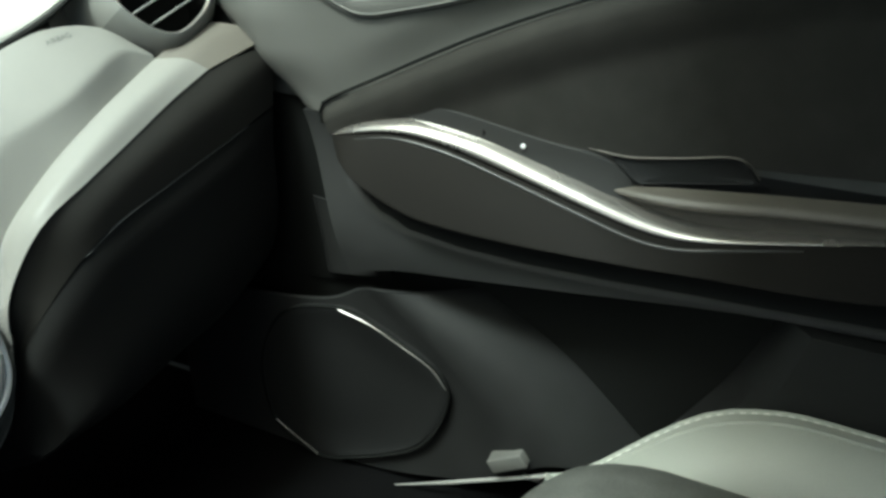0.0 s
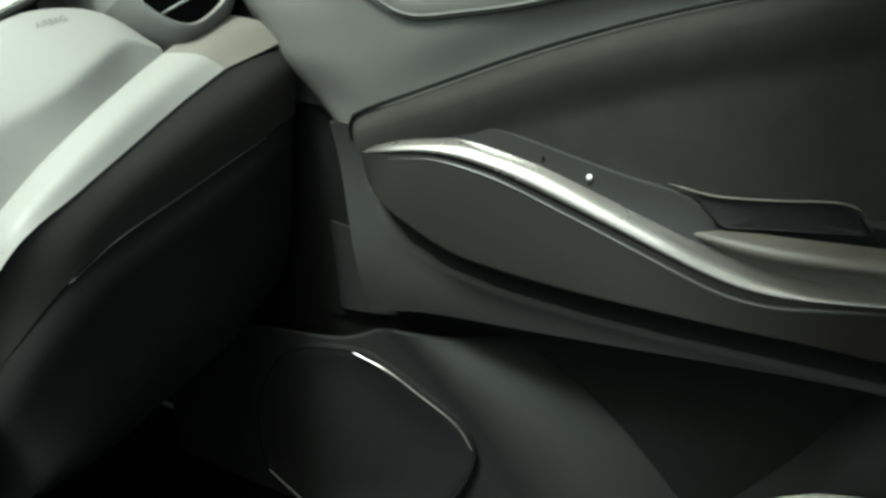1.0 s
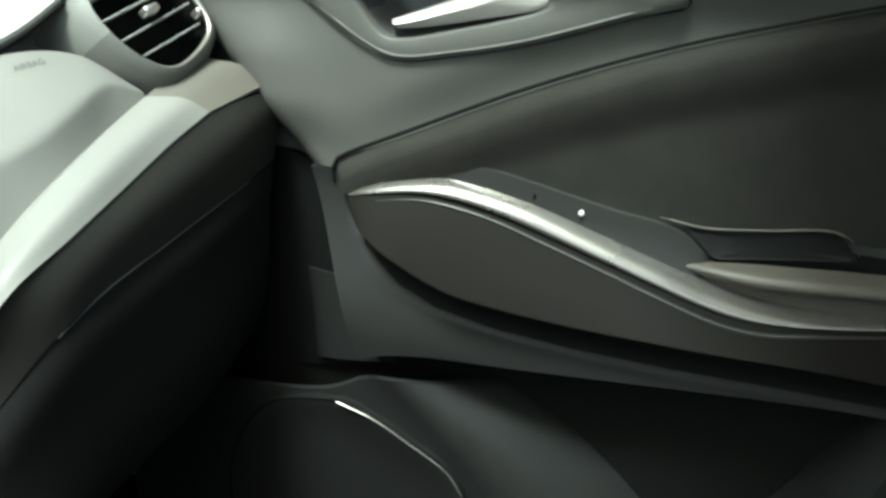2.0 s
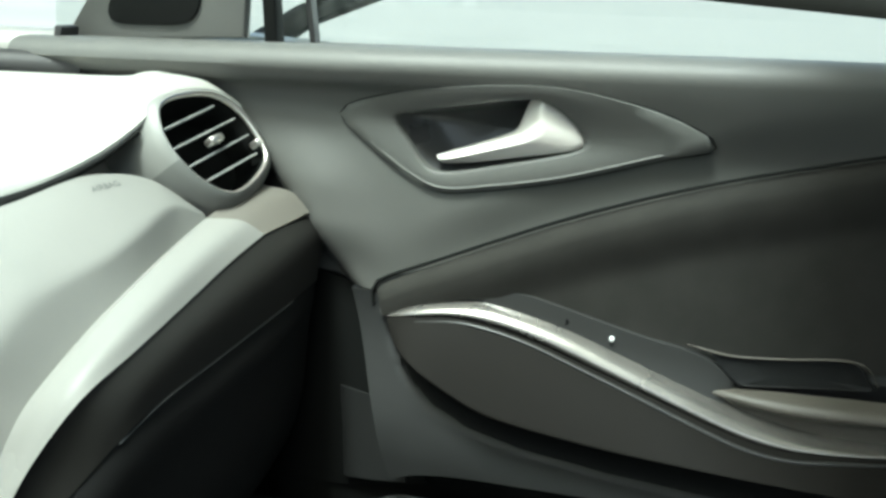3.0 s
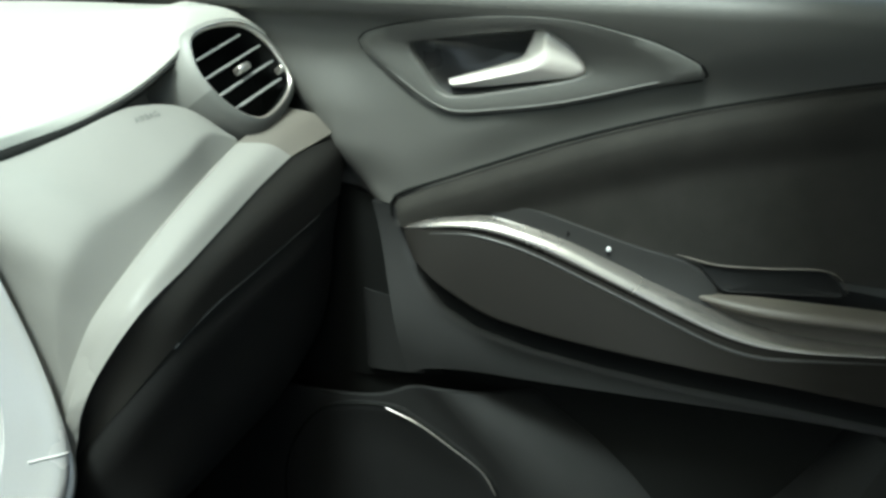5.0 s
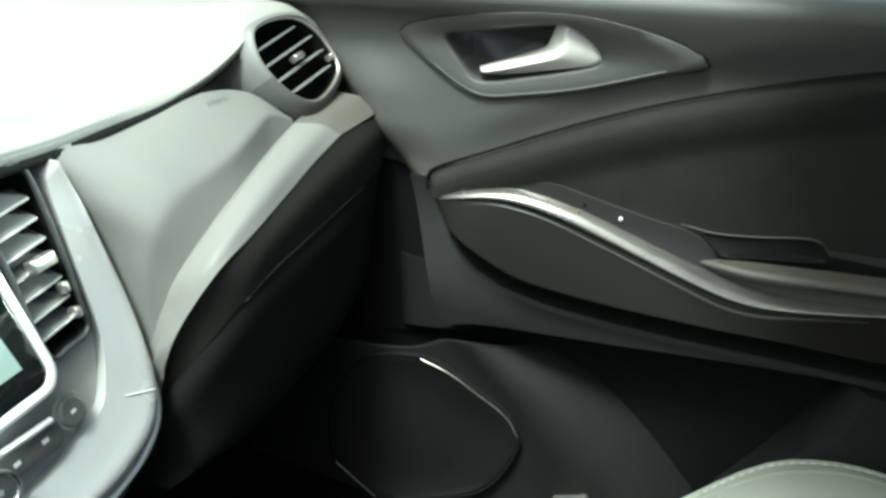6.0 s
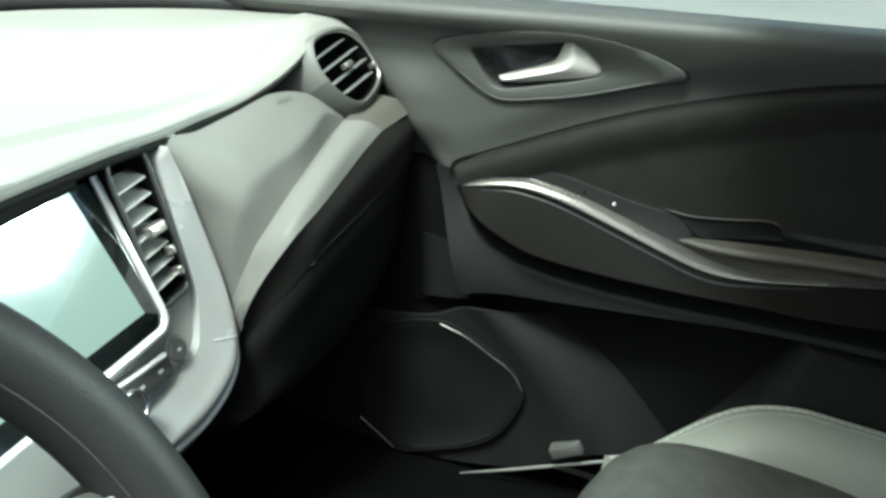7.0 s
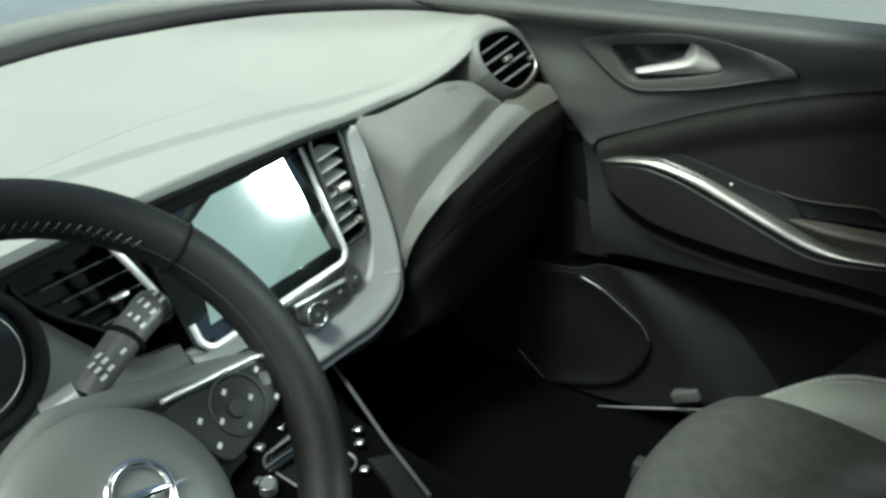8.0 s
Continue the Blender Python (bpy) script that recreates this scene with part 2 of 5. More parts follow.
def rounded_rect(w, h, r, n=6):
    out = []
    for cx, cy, a0 in ((w / 2 - r, h / 2 - r, 0), (-w / 2 + r, h / 2 - r, 90), (-w / 2 + r, -h / 2 + r, 180), (w / 2 - r, -h / 2 + r, 270)):
        for k in range(n + 1):
            a = radians(a0 + 90 * k / n)
            out.append((cx + r * math.cos(a), cy + r * math.sin(a)))
    return out


# ---- ground and car body ----
def sheet(name, corners, thick, mat):
    """A flat panel through four corners, with thickness along its normal."""
    a, b, c, d = [np.array(p, float) for p in corners]
    g = np.array([[a, d], [b, c]])
    n = np.cross(b - a, d - a)
    n = n / np.linalg.norm(n) * thick
    return slab(name, g, g + n, mat)


ground = sheet("ground", [(-400, -400, 0), (400, -400, 0), (400, 400, 0), (-400, 400, 0)], -0.2, CONCRETE)
tagged(ground, "pale grey smooth floor around the car", "ground", kind="structure")

body = thing("car_body", "silver car body shell with grey lining and open driver side", "car body", kind="structure")
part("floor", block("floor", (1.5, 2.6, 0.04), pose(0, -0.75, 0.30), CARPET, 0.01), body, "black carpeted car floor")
# out of view: roof edge and added header bar set to shade door and seat
part("roof", block("roof", (1.28, 1.55, 0.05), pose(0.01, -1.305, 1.66), LINING, 0.02), body, "grey felt headliner")
part("header_light_block", block("header_light_block", (1.10, 0.07, 0.04), pose(0.01, -0.512, 1.646, -7, 0, 0), LINING, 0.015), body)
part("firewall", block("firewall", (1.5, 0.04, 0.72), pose(0, 0.56, 0.66), BLACK, 0.01), body)
part("rear_wall", block("rear_wall", (1.4, 0.05, 0.75), pose(0, -2.05, 0.68), CARPET, 0.01), body)
part("sill_panel", block("sill_panel", (0.09, 2.5, 0.14), pose(0.72, -0.85, 0.33), PAINT, 0.02), body)
part("sill_panel", block("sill_panel", (0.09, 2.5, 0.14), pose(-0.74, -0.85, 0.28), PAINT, 0.02), body)
for side in (1, -1):
    part("front_pillar", tube("front_pillar", spline([(0.62 * side, 0.52, 1.02), (0.60 * side, 0.12, 1.38), (0.53 * side, -0.52, 1.632)], 14), 0.055, LINING, sides=10), body)
    part("rear_pillar", tube("rear_pillar", [(0.62 * side, -1.95, 0.9), (0.56 * side, -1.85, 1.62)], 0.08, LINING), body)
    part("roof_rail", tube("roof_rail", spline([(0.55 * side, -0.33, 1.64), (0.60 * side, -0.9, 1.66), (0.56 * side, -2.0, 1.63)], 14), 0.03, LINING), body)
part("centre_pillar", tube("centre_pillar", spline([(0.70, -1.18, 0.35), (0.68, -1.18, 1.1), (0.58, -1.22, 1.64)], 14), 0.045, LINING), body)
part("rear_door_panel", block("rear_door_panel", (0.05, 0.75, 0.8), pose(0.70, -1.6, 0.72), TRIM, 0.02), body)
part("rear_door_panel", block("rear_door_panel", (0.05, 1.0, 1.34), pose(-0.72, -1.55, 0.99), TRIM, 0.02), body)
# unseen wall added to cut light from the driver's side
part("side_light_block", block("side_light_block", (0.05, 1.36, 0.78), pose(-0.80, -0.36, 0.72), TRIM, 0.02), body)
kt = loft([[(0.690, -0.112, 0.748), (0.662, -0.124, 0.748), (0.650, -0.145, 0.748), (0.648, -0.21, 0.748)], [(0.690, -0.120, 0.70), (0.662, -0.132, 0.70), (0.650, -0.152, 0.70), (0.648, -0.22, 0.70)],
           [(0.690, -0.128, 0.625), (0.662, -0.140, 0.625), (0.650, -0.160, 0.632), (0.648, -0.225, 0.645)]], 20, 10)
part("kick_trim", slab("kick_trim", kt, kt + np.array([0.004, 0, 0]), COLUMN), body, "grey footwell side trim")
hood = loft([[(-0.75, 0.66, 0.98), (0, 0.70, 1.03), (0.75, 0.66, 0.98)], [(-0.78, 1.1, 0.98), (0, 1.15, 1.04), (0.78, 1.1, 0.98)], [(-0.7, 1.6, 0.80), (0, 1.75, 0.84), (0.7, 1.6, 0.80)]], 24, 14)
part("bonnet", slab("bonnet", hood, hood - np.array([0, 0, 0.02]), PAINT), body, "pale silver painted bonnet")
kick = loft([[(0.665, 0.5, 0.95), (0.67, 0.15, 0.95), (0.69, -0.12, 0.93)], [(0.66, 0.5, 0.34), (0.67, 0.1, 0.34), (0.69, -0.16, 0.34)]], 12, 6)
part("kick_panel", slab("kick_panel", kick, kick + np.array([0.03, 0, 0]), BLACK), body)
wscreen = loft([[(-0.60, 0.50, 1.07), (0, 0.66, 1.07), (0.60, 0.46, 1.07)], [(-0.52, -0.51, 1.632), (0, -0.48, 1.65), (0.52, -0.51, 1.632)]], 18, 10)
pane = part("windscreen", slab("windscreen", wscreen, wscreen + np.array([0, 0.003, 0.004]), PANE), body, "clear windscreen glass")
pane.visible_shadow = False


# ---- passenger door ----
def door_x(y, z):
    """The inner face of the door: upright above, stepping in towards the foot, rolling in at the sill."""
    y, z = np.asarray(y, float), np.asarray(z, float)
    x = 0.632 - 0.04 * (y + 0.31)
    x = x - 0.046 * smooth((0.885 - z) / 0.17)
    return x - 0.026 * smooth((z - 1.07) / (sill_z(y) - 1.07))


def sill_z(y):
    return 1.122 - 0.085 * np.asarray(y, float)


def trim_x(y, z):
    """The upper trim: a belt under the window, a swelling beside the dashboard and a hollow above the insert."""
    y, z = np.asarray(y, float), np.asarray(z, float)
    seam = np.interp(-y, [-p[0] for p in PAD_TOP[1:]], [p[1] for p in PAD_TOP[1:]])
    hollow = 0.010 * (1 - smooth((z - seam) / 0.062)) * smooth((-0.16 - y) / 0.14)
    belt = 0.009 * smooth((z - sill_z(y) + 0.036) / 0.010) * smooth((y + 0.36) / 0.30)
    swell = 0.013 * np.exp(-((y + 0.100 + 0.35 * (1.0 - z)) / 0.050) ** 2) * smooth((z - 0.90) / 0.06) * smooth((1.06 - z) / 0.07)
    gap = 0.034 * smooth((y + 0.062 + 0.9 * (1.0 - z)) / 0.05) * smooth((1.03 - z) / 0.05)          # draws back beside the dashboard
    return door_x(y, z) + hollow - belt - swell + gap


def on_door(name, upper, lower, lift, mat, n=60, nv=12, edge=0.25, skirt=0.02, crown=0.0, skew=1.0, tilt=0.0, foot=None):
    """A padded panel on the door between two (y, z) curves, lifted towards the cabin, its rims rolled down."""
    a, b = spline(upper, n), spline(lower, n)
    v = np.linspace(0, 1, nv)
    yz = a[:, None] + (b - a)[:, None] * v[None, :, None]
    wide = np.linalg.norm(b - a, axis=1)[:, None]
    rim = np.minimum(v / edge, (1 - v) / (foot or edge))[None, :]
    ends = np.minimum(np.linspace(0, 1, n), np.linspace(1, 0, n))[:, None] * 14
    prof = np.sqrt(np.clip(1 - (1 - np.clip(rim, 0, 1)) ** 2, 0, 1)) * np.sqrt(np.clip(1 - (1 - np.clip(ends, 0, 1)) ** 2, 0, 1))
    lean = np.sin(np.pi * v ** skew)[None, :]
    up = (lift + tilt * v[None, :]) * prof + crown * lean * np.clip(wide / 0.08, 0, 1)
    x = door_x(yz[..., 0], yz[..., 1]) - up
    front = np.stack([x, yz[..., 0], yz[..., 1]], -1)
    back = front.copy()
    back[..., 0] = door_x(yz[..., 0], yz[..., 1]) + skirt
    return slab(name, front, back, mat)


def yz_tube(name, curve, r, mat, lift, n=50, closed=False):
    c = (loop if closed else spline)(curve, n)
    return tube(name, np.stack([door_x(c[:, 0], c[:, 1]) - lift, c[:, 0], c[:, 1]], 1), r, mat, closed, sides=8, up=(1, 0, 0))


BEZEL = [(-0.125, 1.074), (-0.179, 1.100), (-0.266, 1.120), (-0.349, 1.129), (-0.430, 1.120), (-0.474, 1.107), (-0.491, 1.098), (-0.495, 1.089),
         (-0.485, 1.083), (-0.450, 1.072), (-0.363, 1.038), (-0.290, 1.017), (-0.240, 1.007), (-0.205, 1.016), (-0.160, 1.042)]
RECESS = [(-0.184, 1.077), (-0.210, 1.086), (-0.313, 1.112), (-0.338, 1.112), (-0.360, 1.098), (-0.375, 1.080), (-0.366, 1.067),
          (-0.300, 1.045), (-0.245, 1.029), (-0.222, 1.030), (-0.200, 1.052)]
STRIP_TOP = [(-0.183, 0.865), (-0.226, 0.887), (-0.266, 0.898), (-0.300, 0.9025), (-0.335, 0.900), (-0.388, 0.891), (-0.447, 0.875), (-0.503, 0.860),
             (-0.560, 0.846), (-0.615, 0.837), (-0.668, 0.838), (-0.740, 0.849), (-0.88, 0.872), (-1.05, 0.890)]
STRIP_LOW = [(-0.186, 0.860), (-0.233, 0.873), (-0.275, 0.881), (-0.312, 0.880), (-0.356, 0.873), (-0.410, 0.859), (-0.468, 0.844), (-0.519, 0.831),
             (-0.570, 0.820), (-0.612, 0.818), (-0.655, 0.824), (-0.735, 0.838), (-0.88, 0.863), (-1.05, 0.882)]
PAD_TOP = [(-0.180, 0.868), (-0.178, 0.884), (-0.190, 0.899), (-0.255, 0.934), (-0.367, 0.993), (-0.469, 1.039), (-0.563, 1.074), (-0.70, 1.118), (-0.85, 1.145), (-1.05, 1.165)]


def passenger_door():
    d = thing("passenger_door", "closed front passenger door lined in dark grey plastic and cloth", "car door")
    # upper trim with the opening for the handle
    ny, nz = 90, 60
    ys = np.concatenate([np.linspace(0.26, -0.10, 20), np.linspace(-0.106, -0.52, 52), np.linspace(-0.54, -1.08, 18)])
    rows = []
    for k in range(nz):
        v = k / (nz - 1)
        low = np.full(ny, 0.886)
        z = low + (sill_z(ys) - 0.012 - low) * v
        rows.append(np.stack([trim_x(ys, z), ys, z], 1))
    zs, xs = sill_z(ys) - 0.012, trim_x(ys, sill_z(ys) - 0.012)
    for a in (15, 32, 50, 68, 84):          # broad rounded window sill
        q = radians(a)
        rows.append(np.stack([xs + 0.024 * (1 - math.cos(q)), ys, zs + 0.020 * math.sin(q)], 1))
    rows.append(np.stack([np.full(ny, 0.69), ys, zs + 0.018], 1))
    rows.append(np.stack([np.full(ny, 0.70), ys, zs - 0.03], 1))
    g = np.array(rows).transpose(1, 0, 2)
    nv = g.shape[1]
    ring = loop(RECESS, 60)
    mid = ring.mean(0)
    keep = []

    def inside(y, z):
        hit = False
        for (y0, z0), (y1, z1) in zip(ring, np.roll(ring, -1, 0)):
            if (z0 > z) != (z1 > z) and y < (y1 - y0) * (z - z0) / (z1 - z0) + y0:
                hit = not hit
        return hit

    ring = mid + (ring - mid) * 1.12
    for f in grid_faces(ny, nv):
        c = np.mean([g.reshape(-1, 3)[i] for i in f], 0)
        if not inside(c[1], c[2]):
            keep.append(f)
    part("upper_trim", mesh_object("upper_trim", g.reshape(-1, 3), keep, TRIM), d, "grained grey upper door trim")
    # handle bezel, its seam, the cup behind the lever and the lever
    k = 90
    ang = np.linspace(0, 2 * math.pi, k, endpoint=False)

    def polar(points, scale=1.0):
        w = loop(points, 360) - mid
        a = np.arctan2(w[:, 1], w[:, 0])
        o = np.argsort(a)
        r = np.hypot(*w.T)
        rr = np.interp(ang - math.pi, np.r_[a[o] - 2 * math.pi, a[o], a[o] + 2 * math.pi], np.tile(r[o], 3))
        return mid + scale * np.stack([np.cos(ang - math.pi) * rr, np.sin(ang - math.pi) * rr], 1)

    outer, inner = polar(BEZEL), polar(RECESS)
    rows = []
    for v, up in ((0.0, -0.004), (0.004, 0.0025), (0.03, 0.004), (0.3, 0.005), (0.6, 0.005), (0.9, 0.004), (0.97, 0.0035), (1.0, 0.001), (1.0, -0.012)):
        c = outer + (inner - outer) * v
        rows.append(np.stack([door_x(c[:, 0], c[:, 1]) - up, c[:, 0], c[:, 1]], 1))
    g = np.array(rows).transpose(1, 0, 2)
    part("handle_bezel", mesh_object("handle_bezel", g.reshape(-1, 3), grid_faces(k, len(rows), closed=True), TRIM, 60), d, "smooth grey eye-shaped handle bezel")
    part("bezel_seam", yz_tube("bezel_seam", BEZEL, 0.0011, BLACK, 0.0006, 90, True), d)
    lip = [(y, z + 0.006) for y, z in ((-0.160, 1.042), (-0.205, 1.016), (-0.240, 1.006), (-0.290, 1.016), (-0.363, 1.037), (-0.464, 1.077))]
    part("bezel_lip", yz_tube("bezel_lip", lip, [0.0006] * 3 + [0.0016] * 44 + [0.0006] * 3, TRIM, 0.0045), d)
    rows = []
    for v, deep in ((1.0, 0.010), (0.95, 0.022), (0.85, 0.034), (0.65, 0.043), (0.35, 0.048), (0.0, 0.050)):
        c = mid + (inner - mid) * v
        rows.append(np.stack([door_x(c[:, 0], c[:, 1]) + deep, c[:, 0], c[:, 1]], 1))
    g = np.array(rows).transpose(1, 0, 2)
    part("handle_cup", mesh_object("handle_cup", g.reshape(-1, 3), grid_faces(k, len(rows), closed=True), CUP, 60), d, "dark glossy cup behind the handle")
    # lever: a ridged arm that widens into a paddle
    up_e = [(-0.226, 1.041), (-0.262, 1.057), (-0.292, 1.071), (-0.306, 1.080), (-0.311, 1.092), (-0.316, 1.108), (-0.324, 1.116), (-0.333, 1.116)]
    lo_e = [(-0.233, 1.034), (-0.270, 1.041), (-0.312, 1.052), (-0.345, 1.061), (-0.370, 1.069), (-0.377, 1.079), (-0.362, 1.096), (-0.341, 1.114)]
    a, b = spline(up_e, 48), spline(lo_e, 48)
    v = np.linspace(0, 1, 17)
    yz = a[:, None] + (b - a)[:, None] * v[None, :, None]
    crest = np.where(v < 0.36, smooth(v / 0.36), 1 - (v - 0.36) / 0.64)[None, :]
    ends = np.sqrt(np.clip(1 - (1 - np.clip(np.minimum(np.arange(48), np.arange(48)[::-1]) / 5, 0, 1)) ** 2, 0, 1))[:, None]
    rim = np.sqrt(np.clip(1 - (1 - np.clip(np.minimum(v, 1 - v) / 0.10, 0, 1)) ** 2, 0, 1))[None, :]
    x = 0.640 - (0.006 * rim + 0.013 * crest) * ends
    lv = np.stack([x, yz[..., 0], yz[..., 1]], -1)
    back = lv.copy()
    back[..., 0] = 0.648
    part("handle_lever", slab("handle_lever", lv, back, SILVER, 60), d, "matt silver door-opening lever")
    # cloth insert with its rolled upper rim
    low = [(-0.186, 0.863), (-0.246, 0.890), (-0.307, 0.908), (-0.349, 0.912), (-0.409, 0.905), (-0.468, 0.896), (-0.54, 0.885), (-0.65, 0.900), (-0.80, 0.91), (-1.05, 0.93)]
    n = 90
    a, b = spline(PAD_TOP[1:], n), spline(low, n)
    v = np.linspace(0, 1, 44) ** 1.9
    yz = a[:, None] + (b - a)[:, None] * v[None, :, None]
    down = np.linalg.norm(b - a, axis=1)[:, None] * v[None, :]
    along = np.r_[0, np.cumsum(np.linalg.norm(np.diff(a, axis=0), axis=1))][:, None]
    edge = np.sqrt(np.clip(1 - (1 - np.clip(down / 0.017, 0, 1)) ** 2, 0, 1)) * np.sqrt(np.clip(1 - (1 - np.clip(along / 0.014, 0, 1)) ** 2, 0, 1))
    lift = edge * (0.020 - 0.011 * smooth((down - 0.020) / 0.050))
    front = np.stack([door_x(yz[..., 0], yz[..., 1]) - lift, yz[..., 0], yz[..., 1]], -1)
    back = front.copy()
    back[..., 0] = door_x(yz[..., 0], yz[..., 1]) + 0.03
    part("insert_pad", slab("insert_pad", front, back, FABRIC, 60), d, "dark cloth door insert with a rolled upper rim")
    part("insert_seam", yz_tube("insert_seam", [(y + 0.004, z + 0.004) for y, z in PAD_TOP], np.r_[np.full(20, 0.0020), np.linspace(0.0020, 0.0005, 50)], BLACK, 0.0015, 70), d)
    # switch panel, pull cup, ledge, silver strip, armrest
    sw = [(-0.188, 0.866), (-0.243, 0.896), (-0.292, 0.914), (-0.331, 0.9205), (-0.369, 0.916), (-0.415, 0.908), (-0.465, 0.900), (-0.524, 0.892), (-0.560, 0.866)]
    swl = [(-0.188, 0.862), (-0.240, 0.876), (-0.297, 0.890), (-0.333, 0.889), (-0.388, 0.880), (-0.447, 0.864), (-0.500, 0.852), (-0.535, 0.846), (-0.562, 0.842)]
    part("switch_panel", on_door("switch_panel", sw, swl, 0.0125, SWITCH, 60, 12, 0.10), d, "charcoal window switch panel")
    part("switch_lamp", disc("switch_lamp", 0.0028, 0.003, Matrix.Translation((0.6235, -0.433, 0.8895)) @ pose(0, 0, 0, 0, -90, 0), MARK, 0.0008, 12, 1.2), d, "small bright switch light")
    part("window_switch", disc("window_switch", 0.004, 0.002, Matrix.Translation((0.6245, -0.385, 0.897)) @ pose(0, 0, 0, 0, -90, 0), BLACK, 0.0005, 14), d)
    cup = [(-0.532, 0.892), (-0.545, 0.8935), (-0.60, 0.9015), (-0.645, 0.9095), (-0.658, 0.908), (-0.672, 0.893), (-0.676, 0.8875), (-0.66, 0.8845), (-0.60, 0.874), (-0.567, 0.868), (-0.557, 0.870)]
    c = loop(cup, 60)
    m = c.mean(0)
    rows = []
    for v, up in ((1.04, 0.004), (1.035, 0.0122), (1.0, 0.0126), (0.975, 0.0120), (0.955, 0.0108), (0.3, 0.0104), (0.0, 0.0104)):
        q = m + (c - m) * v
        rows.append(np.stack([door_x(q[:, 0], q[:, 1]) - up, q[:, 0], q[:, 1]], 1))
    g = np.array(rows).transpose(1, 0, 2)
    part("pull_cup", mesh_object("pull_cup", g.reshape(-1, 3), grid_faces(60, len(rows), closed=True), GRILLE, 60), d, "recessed pull cup")
    top = [(-0.505, 0.899), (-0.535, 0.896), (-0.556, 0.8965), (-0.60, 0.9035), (-0.645, 0.9125), (-0.667, 0.909), (-0.680, 0.893)]
    part("cup_rim", yz_tube("cup_rim", top, [0.0005] * 3 + [0.0012] * 40 + [0.0005] * 7, LEDGE, 0.0130), d)
    ledge = loft([[(0.634, -0.52, 0.855), (0.632, -0.57, 0.864), (0.632, -0.62, 0.871), (0.633, -0.75, 0.886), (0.646, -1.06, 0.911)],
                  [(0.633, -0.52, 0.8545), (0.620, -0.56, 0.861), (0.614, -0.62, 0.866), (0.614, -0.75, 0.881), (0.616, -1.06, 0.906)],
                  [(0.632, -0.52, 0.854), (0.617, -0.56, 0.855), (0.610, -0.62, 0.857), (0.610, -0.75, 0.872), (0.612, -1.06, 0.898)],
                  [(0.632, -0.52, 0.852), (0.626, -0.56, 0.848), (0.624, -0.62, 0.847), (0.624, -0.75, 0.862), (0.626, -1.06, 0.888)],
                  [(0.632, -0.52, 0.850), (0.628, -0.56, 0.840), (0.628, -0.62, 0.830), (0.628, -0.75, 0.842), (0.630, -1.06, 0.872)]], 60, 30)
    part("armrest_ledge", slab("armrest_ledge", ledge, ledge + np.array([0.02, 0, -0.02]), LEDGE), d, "padded taupe armrest top")
    part("trim_strip", on_door("trim_strip", STRIP_TOP, STRIP_LOW, 0.020, STRIPM, 110, 16, 0.48, tilt=0.014), d, "satin silver curved trim strip")
    leaf = [(-0.202, 0.858), (-0.226, 0.842), (-0.264, 0.820), (-0.316, 0.800), (-0.366, 0.794), (-0.447, 0.793), (-0.536, 0.796), (-0.640, 0.800), (-0.78, 0.802), (-1.05, 0.825)]
    arm = part("armrest", on_door("armrest", [(y, z + 0.005) for y, z in STRIP_LOW], leaf, 0.024, ARM, 80, 36, 0.05, 0.03, foot=0.13, crown=0.008, skew=0.8, tilt=0.030), d, "soft brown-black armrest pad")
    bed = BVHTree.FromObject(arm, bpy.context.evaluated_depsgraph_get())
    bead = []
    for y, z in spline([(y, z - 0.0012) for y, z in STRIP_LOW[1:12]], 90):           # lies along the top of the pad
        hit = bed.ray_cast(Vector((0.45, y, z)), Vector((1, 0, 0)))[0]
        bead.append((hit.x, y, z))
    bead = np.array(bead)
    bead[:, 0] = np.convolve(np.r_[[bead[0, 0]] * 4, bead[:, 0], [bead[-1, 0]] * 4], np.ones(9) / 9, "valid")
    part("trim_bead", tube("trim_bead", bead, np.r_[np.linspace(0.0005, 0.0021, 14), np.full(60, 0.0021), np.linspace(0.0021, 0.0006, 16)], SWITCH, sides=8, up=(1, 0, 0)), d, "thin satin bead below the trim strip")
    part("strip_slot", yz_tube("strip_slot", [(-0.204, 0.8610), (-0.220, 0.8650), (-0.240, 0.8705)], [0.0004] * 2 + [0.0017] * 16 + [0.0004] * 2, BLACK, 0.0245, 20), d)
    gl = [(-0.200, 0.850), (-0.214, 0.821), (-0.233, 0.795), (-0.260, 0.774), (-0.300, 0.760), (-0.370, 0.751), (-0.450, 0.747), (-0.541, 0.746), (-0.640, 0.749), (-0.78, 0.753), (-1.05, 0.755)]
    # black sheet over the groove floor stands in for the armrest's shade
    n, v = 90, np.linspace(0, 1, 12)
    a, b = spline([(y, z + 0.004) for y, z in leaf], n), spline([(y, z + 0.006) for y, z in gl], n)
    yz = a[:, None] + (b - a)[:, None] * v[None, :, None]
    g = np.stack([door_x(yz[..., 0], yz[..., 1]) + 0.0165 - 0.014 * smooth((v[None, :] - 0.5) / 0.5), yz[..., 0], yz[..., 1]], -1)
    part("armrest_groove_shade", slab("armrest_groove_shade", g, g + np.array([0.004, 0, 0]), BLACK), d, "groove under the armrest pad, its shade put in as black")
    # lower door: front panel, speaker, pocket
    n, nv = 110, 70
    top = spline([(-0.149, 0.884), (-0.35, 0.884), (-0.7, 0.884), (-1.06, 0.884)], n)
    low = spline([(-0.226, 0.690), (-0.255, 0.702), (-0.305, 0.712), (-0.38, 0.719), (-0.47, 0.728), (-0.57, 0.738), (-0.66, 0.746), (-0.755, 0.750), (-1.06, 0.752)], n)
    v = np.linspace(0, 1, nv)
    yz = top[:, None] + (low - top)[:, None] * v[None, :, None]
